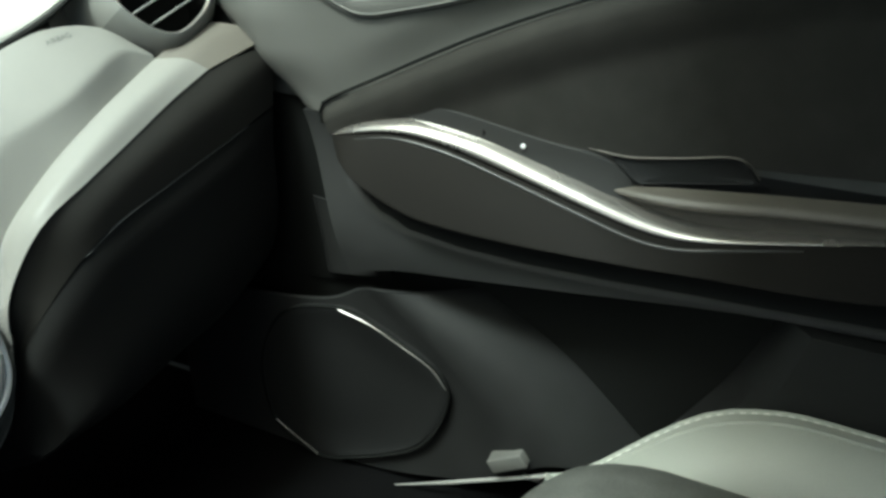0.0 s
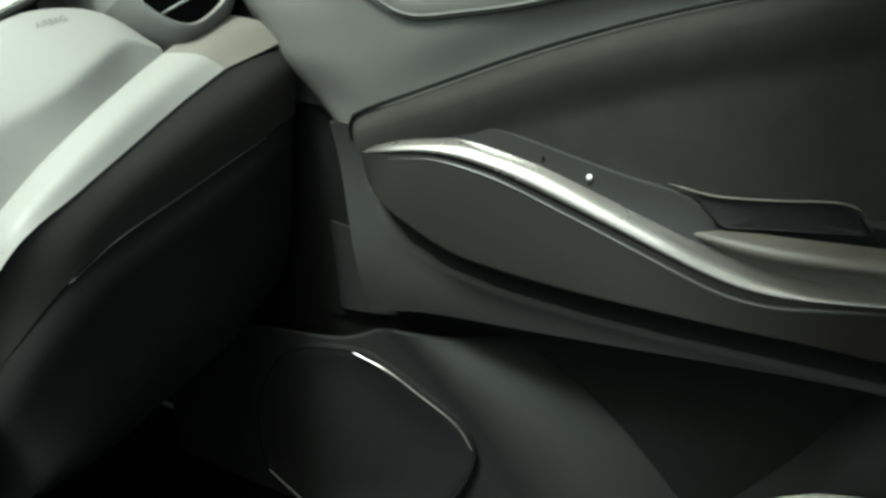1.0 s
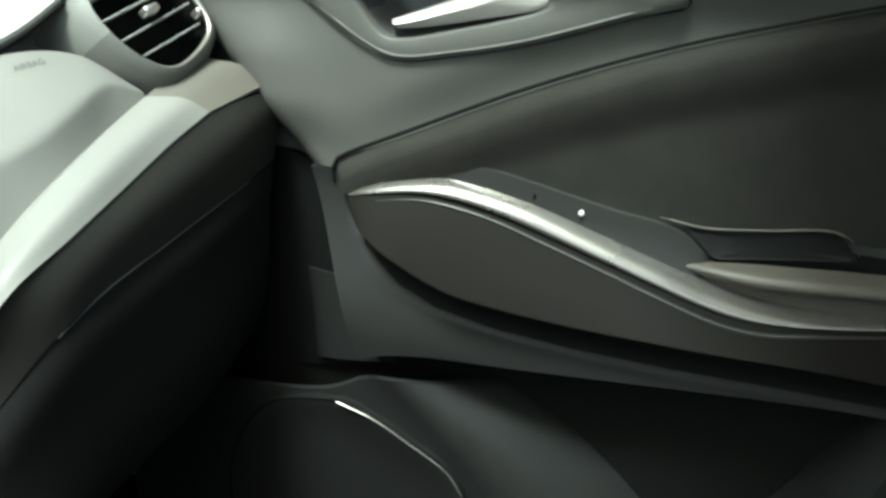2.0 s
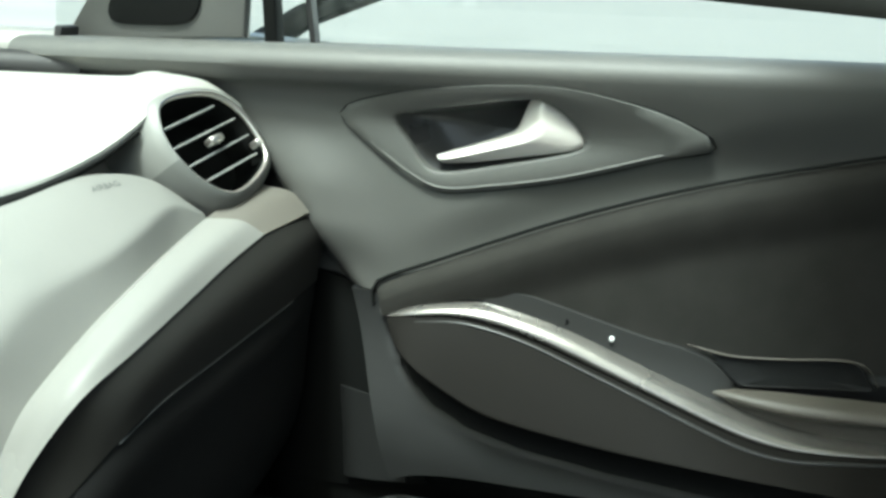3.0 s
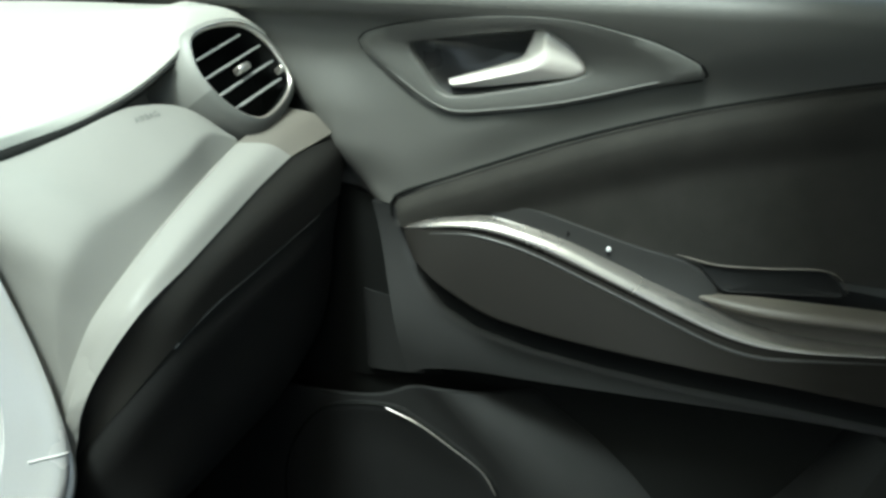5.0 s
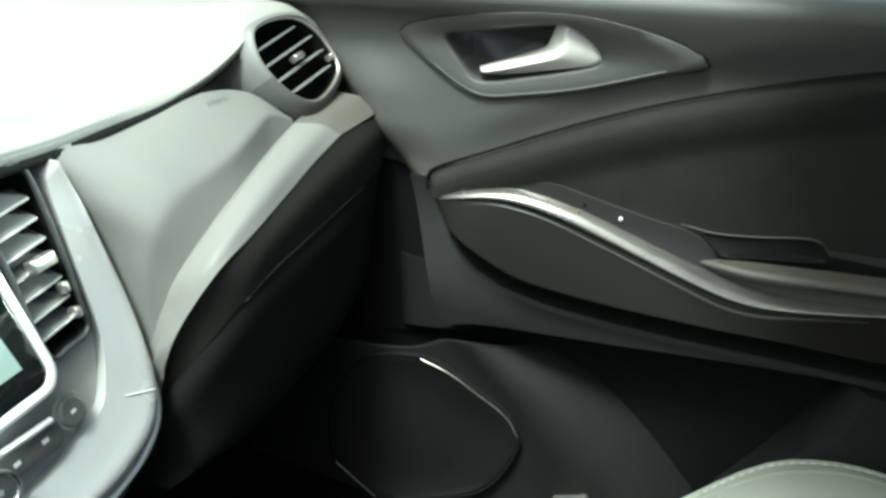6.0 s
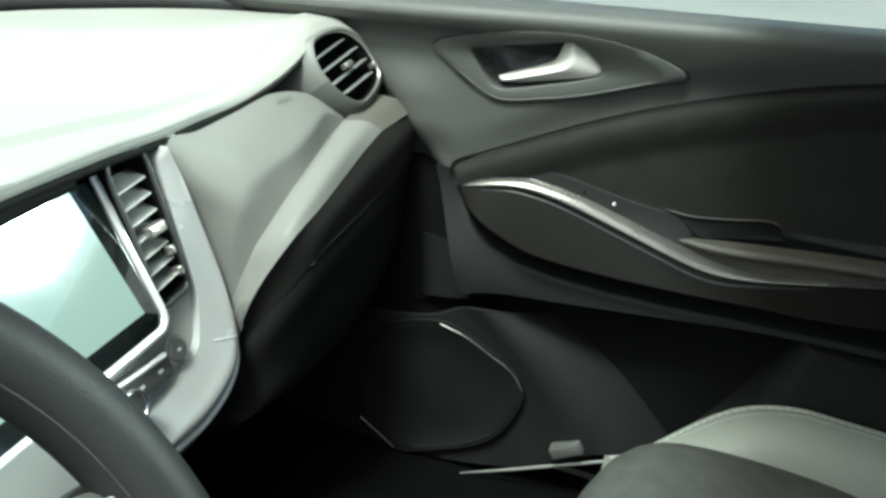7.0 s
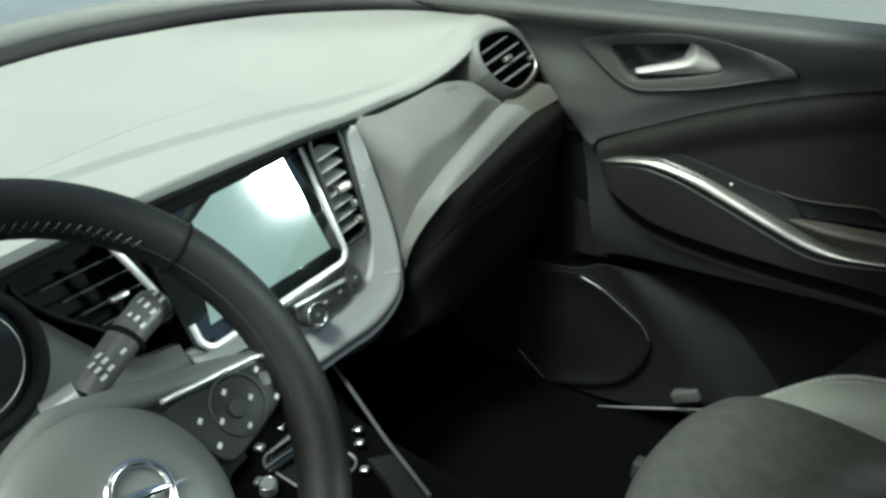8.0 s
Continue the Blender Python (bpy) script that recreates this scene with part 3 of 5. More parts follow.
    rim = np.interp(-yz[..., 0], [-p[0] for p in leaf], [p[1] for p in leaf])
    edge = np.interp(-yz[..., 0], [-p[0] for p in gl], [p[1] for p in gl])
    sink = 0.020 * smooth((yz[..., 1] - edge) / np.maximum(0.012, 0.6 * (rim - edge))) * smooth((-0.196 - yz[..., 0]) / 0.025)       # groove under the armrest
    front = np.stack([door_x(yz[..., 0], yz[..., 1]) + sink, yz[..., 0], yz[..., 1]], -1)
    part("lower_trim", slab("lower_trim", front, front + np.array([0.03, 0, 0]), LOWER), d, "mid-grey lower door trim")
    hg = loft([[(0.660, -0.02, 0.884), (0.652, -0.10, 0.884), (0.640, -0.175, 0.884)], [(0.664, -0.05, 0.75), (0.656, -0.12, 0.75), (0.644, -0.215, 0.75)], [(0.668, -0.07, 0.60), (0.662, -0.14, 0.61), (0.650, -0.25, 0.65)]], 16, 12)
    # black colour stands in for the dashboard's shadow on this trim
    part("hinge_trim", slab("hinge_trim", hg, hg + np.array([0.008, 0, 0]), BLACK), d, "trim at the hinge side of the door, blackened for the dashboard's shadow")
    sp = loft([[(0.606, 0.10, 0.58), (0.606, 0.10, 0.5), (0.600, 0.10, 0.33)], [(0.600, -0.15, 0.618), (0.600, -0.18, 0.5), (0.598, -0.22, 0.33)], [(0.598, -0.229, 0.656), (0.600, -0.325, 0.555), (0.600, -0.425, 0.385)],
               [(0.590, -0.268, 0.668), (0.590, -0.368, 0.578), (0.590, -0.485, 0.445)], [(0.610, -0.312, 0.664), (0.610, -0.430, 0.582), (0.610, -0.555, 0.455)], [(0.667, -0.375, 0.652), (0.667, -0.495, 0.577), (0.667, -0.62, 0.457)]], 30, 40)
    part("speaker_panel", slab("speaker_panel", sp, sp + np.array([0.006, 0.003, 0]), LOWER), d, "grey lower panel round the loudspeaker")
    sk = [(-0.197, 0.622), (-0.243, 0.611), (-0.283, 0.592), (-0.331, 0.566), (-0.354, 0.535), (-0.350, 0.493), (-0.327, 0.437), (-0.288, 0.395),
          (-0.205, 0.350), (-0.139, 0.330), (-0.069, 0.376), (-0.060, 0.49), (-0.108, 0.588)]
    c = loop(sk, 72)
    m = c.mean(0)
    rows = []
    for v, up in ((1.0, -0.01), (1.0, 0.006), (0.97, 0.008), (0.9, 0.004), (0.5, 0.006), (0.0, 0.007)):
        q = m + (c - m) * v
        rows.append(np.stack([0.597 - up + 0.0 * q[:, 0], q[:, 0], q[:, 1]], 1))
    g = np.array(rows).transpose(1, 0, 2)
    part("speaker_grille", mesh_object("speaker_grille", g.reshape(-1, 3), grid_faces(72, len(rows), closed=True), GRILLE, 50), d, "dark loudspeaker grille")
    arc = spline(sk[0:5], 30)
    part("speaker_trim", tube("speaker_trim", np.stack([np.full(30, 0.588), arc[:, 0], arc[:, 1]], 1), np.r_[0.0004, np.full(26, 0.0010), 0.0009, 0.0007, 0.0004], SATIN, sides=8, up=(1, 0, 0)), d, "thin bright trim on the loudspeaker")
    arc = spline(sk[9:11], 20)
    part("speaker_trim", tube("speaker_trim", np.stack([np.full(20, 0.588), arc[:, 0], arc[:, 1]], 1), 0.0006, SATIN, sides=8, up=(1, 0, 0)), d, "thin bright trim on the loudspeaker")
    part("grille_joint", tube("grille_joint", np.stack([np.full(72, 0.5895), *(m + (c - m) * 1.012).T], 1), 0.0022, BLACK, True, 6, up=(1, 0, 0)), d)
    pk = loft([[(0.668, -0.05, 0.76), (0.668, -0.6, 0.77), (0.668, -1.08, 0.77)], [(0.668, -0.05, 0.34), (0.668, -0.6, 0.34), (0.668, -1.08, 0.34)]], 20, 8)
    part("pocket_back", slab("pocket_back", pk, pk + np.array([0.03, 0, 0]), BLACK), d, "black door pocket")
    rb = loft([[(0.66, -0.735, 0.745), (0.66, -0.722, 0.69), (0.66, -0.690, 0.61), (0.66, -0.63, 0.50)], [(0.605, -0.752, 0.745), (0.605, -0.738, 0.69), (0.605, -0.705, 0.61), (0.605, -0.645, 0.50)],
               [(0.597, -0.79, 0.745), (0.595, -0.78, 0.69), (0.595, -0.76, 0.61), (0.595, -0.72, 0.50)], [(0.60, -1.06, 0.745), (0.60, -1.06, 0.69), (0.60, -1.06, 0.61), (0.60, -1.06, 0.50)]], 20, 16)
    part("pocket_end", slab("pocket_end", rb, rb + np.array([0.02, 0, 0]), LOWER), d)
    part("courtesy_lamp", block("courtesy_lamp", (0.024, 0.056, 0.022), pose(0.588, -0.446, 0.446, -33, 0, 0), TRIM, 0.003), d, "pale courtesy lamp lens")
    foot = [(0.588, -0.255, 0.312), (0.588, -0.34, 0.354), (0.588, -0.413, 0.392), (0.592, -0.50, 0.434), (0.600, -0.60, 0.480)]
    part("foot_strip", tube("foot_strip", spline(foot, 30), np.r_[np.linspace(0.0008, 0.003, 10), np.full(20, 0.003)], DECOR, sides=8), d, "pale strip along the foot of the door")
    # corner trim before the side window, with its round speaker cover
    flip2 = Matrix(((0, 0, -1, 0), (1, 0, 0, 0), (0, 1, 0, 0), (0, 0, 0, 1)))
    sail = part("corner_trim", plate("corner_trim", [(0.235, 1.102), (0.0, 1.132), (-0.004, 1.30), (0.06, 1.30), (0.165, 1.205)], 0.012, TRIM, Matrix.Translation((0.652, 0, 0)) @ flip2, 0.004), d, "grey corner trim before the side window")
    part("tweeter_cover", plate("tweeter_cover", [tuple(p) for p in loop([(0.165, 1.133), (0.11, 1.134), (0.066, 1.142), (0.052, 1.17), (0.07, 1.205), (0.12, 1.20), (0.16, 1.165)], 36)], 0.004, BLACK, Matrix.Translation((0.640, 0, 0)) @ flip2, 0.001), sail, "dark round speaker cover")
    part("corner_gap", block("corner_gap", (0.03, 0.010, 0.05), pose(0.618, 0.212, 1.098, 8, 0, 0), RUBBER, 0.003), d)
    part("window_bar", block("window_bar", (0.02, 0.016, 0.30), pose(0.655, -0.014, 1.27, -6, 0, 0), BLACK, 0.004), d)
    part("window_bar", block("window_bar", (0.014, 0.008, 0.30), pose(0.665, -0.046, 1.28, -10, 0, 0), RUBBER, 0.003), d)
    part("outer_skin", block("outer_skin", (0.03, 1.3, 0.78), pose(0.735, -0.42, 0.74), PAINT, 0.01), d, "silver painted outer door skin")
    gl = np.array([[(0.705, y, float(sill_z(y)) + 0.0), (0.60, y * 0.93 - 0.08, 1.63)] for y in np.linspace(0.30, -1.1, 20)])
    w = part("window_pane", slab("window_pane", gl, gl + np.array([0.004, 0, 0]), PANE), d, "clear side window glass")
    w.visible_shadow = False
    return d


passenger_door()


def door_mirror():
    d = thing("door_mirror", "grey exterior door mirror beyond the side window", "door mirror")
    out = rounded_rect(0.25, 0.16, 0.05, 8)
    a = np.array([(x, y) for x, y in out])
    rows = []
    for s, z in ((0.86, 0.0), (0.97, 0.005), (1.0, 0.03), (0.95, 0.07), (0.7, 0.10), (0.0, 0.11)):
        rows.append(np.stack([a[:, 0] * s, a[:, 1] * s, np.full(len(a), z)], 1))
    g = np.array(rows).transpose(1, 0, 2)
    m = pose(0.90, -0.035, 1.262, 90, 0, -22)
    ob = mesh_object("housing", g.reshape(-1, 3), grid_faces(len(a), len(rows), closed=True), PAINT, 50)
    ob.data.transform(m @ pose(0, 0, 0, 180, 0, 0))
    part("housing", ob, d)
    part("mirror_pane", plate("mirror_pane", rounded_rect(0.205, 0.125, 0.035, 8), 0.003, MIRROR, m, 0.001), d, "mirror glass")
    part("mirror_arm", tube("mirror_arm", [(0.74, 0.06, 1.10), (0.82, 0.02, 1.15), (0.90, -0.03, 1.185), (0.95, -0.06, 1.20)], [0.03, 0.028, 0.03, 0.02], BLACK, flat=0.5), d)
    return d


door_mirror()


# ---- dashboard ----
STACK_UP = Vector((0, 0.386, 0.923))
STACK_N = Vector((0, -0.923, 0.386))


def stack(u, v, w=0.0):
    """A place on the leaning plane of the centre stack: across, up it, and out of it."""
    p = Vector((0.008 + u, 0.051, 0.903)) + STACK_UP * v + STACK_N * w
    return (p.x, p.y, p.z)


CHROME_OUT = [stack(0.0, -0.223), stack(0.07, -0.226), stack(0.134, -0.229), stack(0.195, -0.216), stack(0.231, -0.185), stack(0.246, -0.11), stack(0.247, 0.0), stack(0.240, 0.084)]
CHROME_IN = [stack(0.0, -0.172), stack(0.055, -0.171), stack(0.105, -0.166), stack(0.150, -0.155), stack(0.180, -0.140), stack(0.207, -0.085), stack(0.218, 0.0), stack(0.229, 0.082)]
INNER = [stack(0.06, -0.236), stack(0.135, -0.238), stack(0.203, -0.224), stack(0.241, -0.188), stack(0.254, -0.11), stack(0.255, 0.0), stack(0.247, 0.100),
         (0.315, 0.088, 0.994), (0.374, 0.068, 1.001), (0.437, 0.040, 1.014), (0.487, 0.009, 1.007), (0.512, -0.034, 0.976)]
STRIP_UP = [(0.200, 0.010, 0.61), (0.235, 0.000, 0.66), (0.254, -0.012, 0.735), (0.260, -0.026, 0.815), (0.278, -0.042, 0.880), (0.335, -0.050, 0.922), (0.400, -0.051, 0.948), (0.460, -0.046, 0.962), (0.511, -0.040, 0.971)]
STRIP_LO = [(0.205, 0.018, 0.60), (0.238, -0.004, 0.66), (0.2535, -0.014, 0.735), (0.252, -0.044, 0.818), (0.281, -0.077, 0.887), (0.343, -0.086, 0.911), (0.410, -0.087, 0.928), (0.475, -0.087, 0.944), (0.537, -0.089, 0.957)]
DASH_LINE = [(-0.66, 0.045, 1.022), (-0.45, 0.078, 1.030), (-0.25, 0.090, 1.028), (-0.05, 0.093, 1.017), (0.15, 0.093, 1.006), (0.25, 0.090, 0.998), (0.33, 0.082, 1.000), (0.395, 0.062, 1.010), (0.450, 0.040, 1.030), (0.492, 0.024, 1.055), (0.512, 0.022, 1.068)]


def frame_of(origin, normal, across):
    """A pose whose z is the normal and whose x runs along across."""
    n = Vector(normal).normalized()
    a = (Vector(across) - n * Vector(across).dot(n)).normalized()
    b = n.cross(a)
    m = Matrix((a, b, n)).transposed().to_4x4()
    m.translation = origin
    return m


def slat_vent(parent, name, origin, outline, slats, ring_r, ring_mat, tabs, deep=0.05, thin=0.0030, slat_mat=SLAT, blade=0.015, edge_mat=None):
    """An air vent: rim, dark duct, slats and their thumb tabs, in the pose origin."""
    v = part(name, tube(name, [tuple(origin @ Vector((x, y, 0.0))) for x, y in loop(outline, 60)], ring_r, ring_mat, True, 10, up=origin.to_3x3() @ Vector((0, 0, 1))), parent)
    c = loop(outline, 60)
    mid = c.mean(0)
    rows = [np.stack([*(mid + (c - mid) * s).T, np.full(60, z)], 1) for s, z in ((1.0, 0.0), (0.97, -0.01), (0.93, -deep), (0.5, -deep), (0.0, -deep))]
    g = np.array(rows).transpose(1, 0, 2)
    duct = mesh_object("duct", g.reshape(-1, 3), grid_faces(60, len(rows), closed=True), BLACK, 60)
    duct.data.transform(origin)
    part("duct", duct, v)
    for (x0, y0), (x1, y1), tilt in slats:
        mx, my, ln, an = (x0 + x1) / 2, (y0 + y1) / 2, math.hypot(x1 - x0, y1 - y0), math.degrees(math.atan2(y1 - y0, x1 - x0))
        part("slat", block("slat", (ln, thin, blade), origin @ pose(mx, my, -0.0025 - blade / 2, 0, 0, an) @ pose(0, 0, 0, tilt), slat_mat, 0.0012), v)
        if edge_mat:
            part("slat_edge", block("slat_edge", (ln - 0.002, thin + 0.0006, 0.0016), origin @ pose(mx, my, -0.0025 - blade / 2, 0, 0, an) @ pose(0, 0, 0, tilt) @ pose(0, 0, blade / 2), edge_mat, 0.0005), v, "bright slat edge")
    for x, y, w, h, an in tabs:
        part("tab", block("tab", (w, h, 0.014), origin @ pose(x, y, 0.0, 0, 0, an), SATIN, 0.003, 3), v, "bright thumb tab")
    return v


def dashboard():
    d = thing("dashboard", "two-tone grey moulded dashboard with vents and centre display", "dashboard")
    # soft top pad
    back = [(-0.68, 0.40, 1.045), (-0.35, 0.54, 1.058), (0.0, 0.565, 1.066), (0.22, 0.50, 1.07), (0.36, 0.435, 1.07), (0.45, 0.37, 1.07), (0.55, 0.26, 1.072), (0.60, 0.16, 1.076), (0.622, 0.08, 1.082)]
    mid1 = [(-0.68, 0.15, 1.046), (-0.45, 0.225, 1.056), (-0.2, 0.245, 1.055), (0.02, 0.24, 1.047), (0.2, 0.225, 1.036), (0.34, 0.18, 1.045), (0.45, 0.12, 1.065), (0.52, 0.075, 1.086), (0.575, 0.05, 1.093), (0.618, 0.015, 1.085)]
    mid2 = [(-0.68, 0.26, 1.03), (-0.4, 0.36, 1.04), (-0.1, 0.40, 1.05), (0.15, 0.365, 1.058), (0.32, 0.29, 1.064), (0.44, 0.21, 1.072), (0.53, 0.13, 1.083), (0.60, 0.06, 1.089)]
    line = DASH_LINE + [(0.535, 0.023, 1.080), (0.562, 0.017, 1.084), (0.594, 0.004, 1.081), (0.612, -0.016, 1.066)]
    fade = [float(smooth((p[0] - 0.26) / 0.22)) for p in line]
    lip = [(x, y - 0.002 + 0.012 * k, z + 0.012 - 0.006 * k) for k, (x, y, z) in zip(fade, line)]
    lip2 = [(x, y + 0.009 + 0.010 * k, z + 0.017 - 0.008 * k) for k, (x, y, z) in zip(fade, line)]
    # the front slope of the pad ends in a folded step that runs out towards the side vent
    fold_y = [max(y + 0.027, float(np.interp(x, (-0.68, -0.40, -0.14, -0.02, 0.136, 0.25, 0.33, 0.40, 0.45), (0.15, 0.192, 0.193, 0.176, 0.148, 0.124, 0.109, 0.089, 0.067)))) for x, y, z in line]
    foot = [(x, fy - 0.006, z + 0.0185 - 0.009 * k) for k, fy, (x, y, z) in zip(fade, fold_y, line)]
    fold = [(x, fy, z + 0.029 - 0.019 * k) for k, fy, (x, y, z) in zip(fade, fold_y, line)]
    g = np.concatenate([loft([line, lip, lip2, foot], 120, 24)[:, :-1], loft([foot, fold], 120, 4)[:, :-1], loft([fold, mid1, mid2, back], 120, 30)], 1)
    part("top_pad", slab("top_pad", g, g - np.array([0, 0, 0.004]), PAD), d, "pale grey soft dashboard top")
    part("pad_seam", tube("pad_seam", spline([(x, y - 0.002, z - 0.006) for x, y, z in DASH_LINE[:-1]], 80), np.r_[np.full(68, 0.0055), np.linspace(0.0055, 0.002, 12)], BLACK, sides=8), d, "dark joint under the dashboard top")
    flat = g.reshape(-1, 3)
    for run in ([(-0.50, 0.17), (-0.33, 0.205), (-0.167, 0.224), (-0.034, 0.237), (0.099, 0.231), (0.207, 0.222)],):
        q = spline(run, 70)
        z = []
        for x, y in q:                 # lies in the surface of the pad
            near = np.argsort((flat[:, 0] - x) ** 2 + (flat[:, 1] - y) ** 2)[:6]
            w = 1 / (1e-6 + np.hypot(flat[near, 0] - x, flat[near, 1] - y))
            z.append(float((flat[near, 2] * w).sum() / w.sum()))
        z = np.convolve(np.r_[[z[0]] * 6, z, [z[-1]] * 6], np.ones(13) / 13, "valid")
        taper = np.minimum(1, np.minimum(np.arange(70), np.arange(70)[::-1]) / 18)
        part("pad_crease", tube("pad_crease", np.c_[q, z - 0.0012], 0.0004 + 0.0027 * taper, PAD, sides=8), d)
    hood = loft([[stack(-0.41, 0.085, -0.010), stack(-0.25, 0.098, -0.006), stack(-0.05, 0.110, -0.012), stack(0.14, 0.104, -0.012)], [(-0.45, 0.084, 1.026), (-0.25, 0.096, 1.024), (-0.05, 0.099, 1.013), (0.14, 0.099, 1.003)]], 30, 4)
    part("vent_hood", slab("vent_hood", hood, hood + np.array([0, 0.01, 0]), BLACK), d, "black strip above the vents and display")
    cowl = spline([(x + 0.012, y + 0.022, z + 0.004) for x, y, z in back[:-1]], 70)
    part("cowl_strip", tube("cowl_strip", cowl, 0.017, RUBBER, sides=10), d, "black strip along the foot of the windscreen")
    part("cowl_rail", tube("cowl_rail", cowl + np.array([0.018, 0.045, 0.012]), 0.024, MIDGREY, sides=12), d, "grey windscreen base moulding")
    # panel in front of the passenger, pale strip, end cap
    middle, crease, base = [], [], []
    for i, (a, b) in enumerate(zip(spline(INNER, 15), spline(STRIP_UP, 15))):
        w = float(np.interp(i, (0, 5, 7, 8, 11, 12, 13, 14), (0.5, 0.52, 0.40, 0.33, 0.27, 0.31, 0.46, 0.5)))
        out = min(1.0, float(np.linalg.norm(a - b)) / 0.085) * np.array((-0.2, -0.75, 0.62))
        middle.append(tuple(a * (0.5 + 0.5 * w) + b * (0.5 - 0.5 * w) + 0.0055 * out))
        crease.append(tuple(a * w + b * (1 - w) + 0.009 * out))
        base.append(tuple(b - 0.013 * out))
    g = np.concatenate([loft([INNER, middle, crease], 90, 18), loft([crease, base], 90, 12)[:, 1:]], 1)
    for _ in range(2):          # the crease is softly rounded
        g[:, 1:-1] = 0.25 * g[:, :-2] + 0.5 * g[:, 1:-1] + 0.25 * g[:, 2:]
    panel = part("passenger_panel", slab("passenger_panel", g, g + np.array([0.0, 0.02, -0.012]), PANEL, 60), d, "smooth grey panel before the passenger seat")
    bulge = [tuple(np.array(a) * 0.5 + np.array(b) * 0.5 + np.array((0.0, -0.006, 0.007))) for a, b in zip(spline(STRIP_UP, 10), spline(STRIP_LO, 10))]
    g = loft([STRIP_UP, bulge, STRIP_LO], 90, 12)
    part("decor_strip", slab("decor_strip", g, g + np.array([0.0, 0.02, -0.015]), DECOR), d, "pale grey curved decor strip")
    cap = loft([[(0.511, -0.040, 0.971), (0.525, -0.066, 0.968), (0.537, -0.089, 0.957)], [(0.550, -0.045, 0.984), (0.566, -0.072, 0.978), (0.578, -0.096, 0.961)],
                [(0.596, -0.050, 0.989), (0.612, -0.079, 0.982), (0.621, -0.102, 0.963)], [(0.622, -0.050, 0.975), (0.634, -0.080, 0.968), (0.638, -0.104, 0.948)]], 12, 20)
    part("end_cap", slab("end_cap", cap, cap + np.array([0.0, 0.02, -0.02]), ENDCAP), d, "taupe dashboard end piece")
    run = spline(INNER[:7], 120)
    off = np.array((0.012, -0.006, -0.002))
    for i in range(56, 116, 3):
        part("stitch", tube("stitch", [tuple(run[i] + off), tuple(run[i + 1] + off + np.array((0, -0.0004, 0)))], 0.0009, DARK, sides=5), d)
    # airbag lettering on the panel
    cu = bpy.data.curves.new("airbag_mark", "FONT")
    cu.body, cu.size, cu.extrude = "AIRBAG", 0.0075, 0.0003
    txt = new("airbag_mark", cu)
    txt.matrix_world = frame_of((0.427, 0.0212, 1.0062), (-0.25, -0.80, 0.54), (0.9, -0.42, 0.12)) @ Matrix.Diagonal((1.1, 1.6, 1, 1))
    me = bpy.data.meshes.new_from_object(txt.evaluated_get(bpy.context.evaluated_depsgraph_get()))
    me.transform(txt.matrix_world)
    bpy.data.objects.remove(txt)
    bed = BVHTree.FromObject(panel, bpy.context.evaluated_depsgraph_get())
    for vert in me.vertices:            # lies on the panel's curve
        spot, normal, _, _ = bed.find_nearest(vert.co)
        vert.co = spot + normal * (0.0003 if normal.z > 0 else -0.0003)
    me.materials.append(INK)
    part("airbag_mark", new("airbag_mark", me), d, "grey embossed airbag lettering")
    # glove box and dark lower dash
    lo_ext = [(x + 0.008 * (1 - k), y + 0.004 - 0.003 * k, z - 0.0015) for (x, y, z), k in zip(STRIP_LO[1:], (0, 0, 0, 0.6, 1, 1, 1, 1))] + [(0.578, -0.096, 0.958), (0.630, -0.103, 0.957)]
    swell = [(0.245, 0.004, 0.655), (0.264, -0.010, 0.735), (0.270, -0.056, 0.810), (0.305, -0.089, 0.866), (0.36, -0.097, 0.892), (0.43, -0.100, 0.908), (0.50, -0.103, 0.920), (0.57, -0.108, 0.931), (0.628, -0.110, 0.935)]
    seam = [(0.243, 0.010, 0.64), (0.262, -0.008, 0.72), (0.274, -0.062, 0.795), (0.310, -0.092, 0.845), (0.36, -0.099, 0.862), (0.43, -0.102, 0.868), (0.50, -0.104, 0.873), (0.57, -0.107, 0.879), (0.624, -0.108, 0.884)]
    g = loft([lo_ext, swell, seam], 60, 16)
    part("glove_box_fascia", slab("glove_box_fascia", g, g + np.array([0.010, 0.012, 0.0]), FASCIA), d, "dark grey soft rim above the glove box lid")
    g = loft([[(x, y + 0.002, z - 0.003) for x, y, z in seam], [(0.240, 0.02, 0.60), (0.256, -0.02, 0.68), (0.28, -0.07, 0.755), (0.33, -0.098, 0.80), (0.43, -0.106, 0.82), (0.53, -0.107, 0.83), (0.622, -0.104, 0.85)],
              [(0.24, -0.02, 0.60), (0.33, -0.06, 0.62), (0.43, -0.07, 0.63), (0.53, -0.07, 0.63), (0.625, -0.06, 0.64)], [(0.24, 0.20, 0.46), (0.33, 0.2, 0.46), (0.43, 0.2, 0.46), (0.53, 0.2, 0.46), (0.63, 0.2, 0.46)]], 50, 30)
    part("glove_box_lid", slab("glove_box_lid", g, g + np.array([0.010, 0.012, 0.0]), LID), d, "black grained glove box lid")
    # seam's highlight drawn as a thin tube of lighter grey
    part("glove_seam_highlight", tube("glove_seam_highlight", spline([(x, y - 0.001, z - 0.001) for x, y, z in seam[3:8]], 40), 0.0006, DARK, sides=6), d, "thin lighter line for the highlight along the glove box lid")
    side = np.array([[(0.636, -0.108, 0.967), (0.636, -0.06, 0.64), (0.636, 0.2, 0.46)], [(0.636, 0.02, 1.08), (0.636, 0.1, 0.8), (0.636, 0.3, 0.46)]], float)
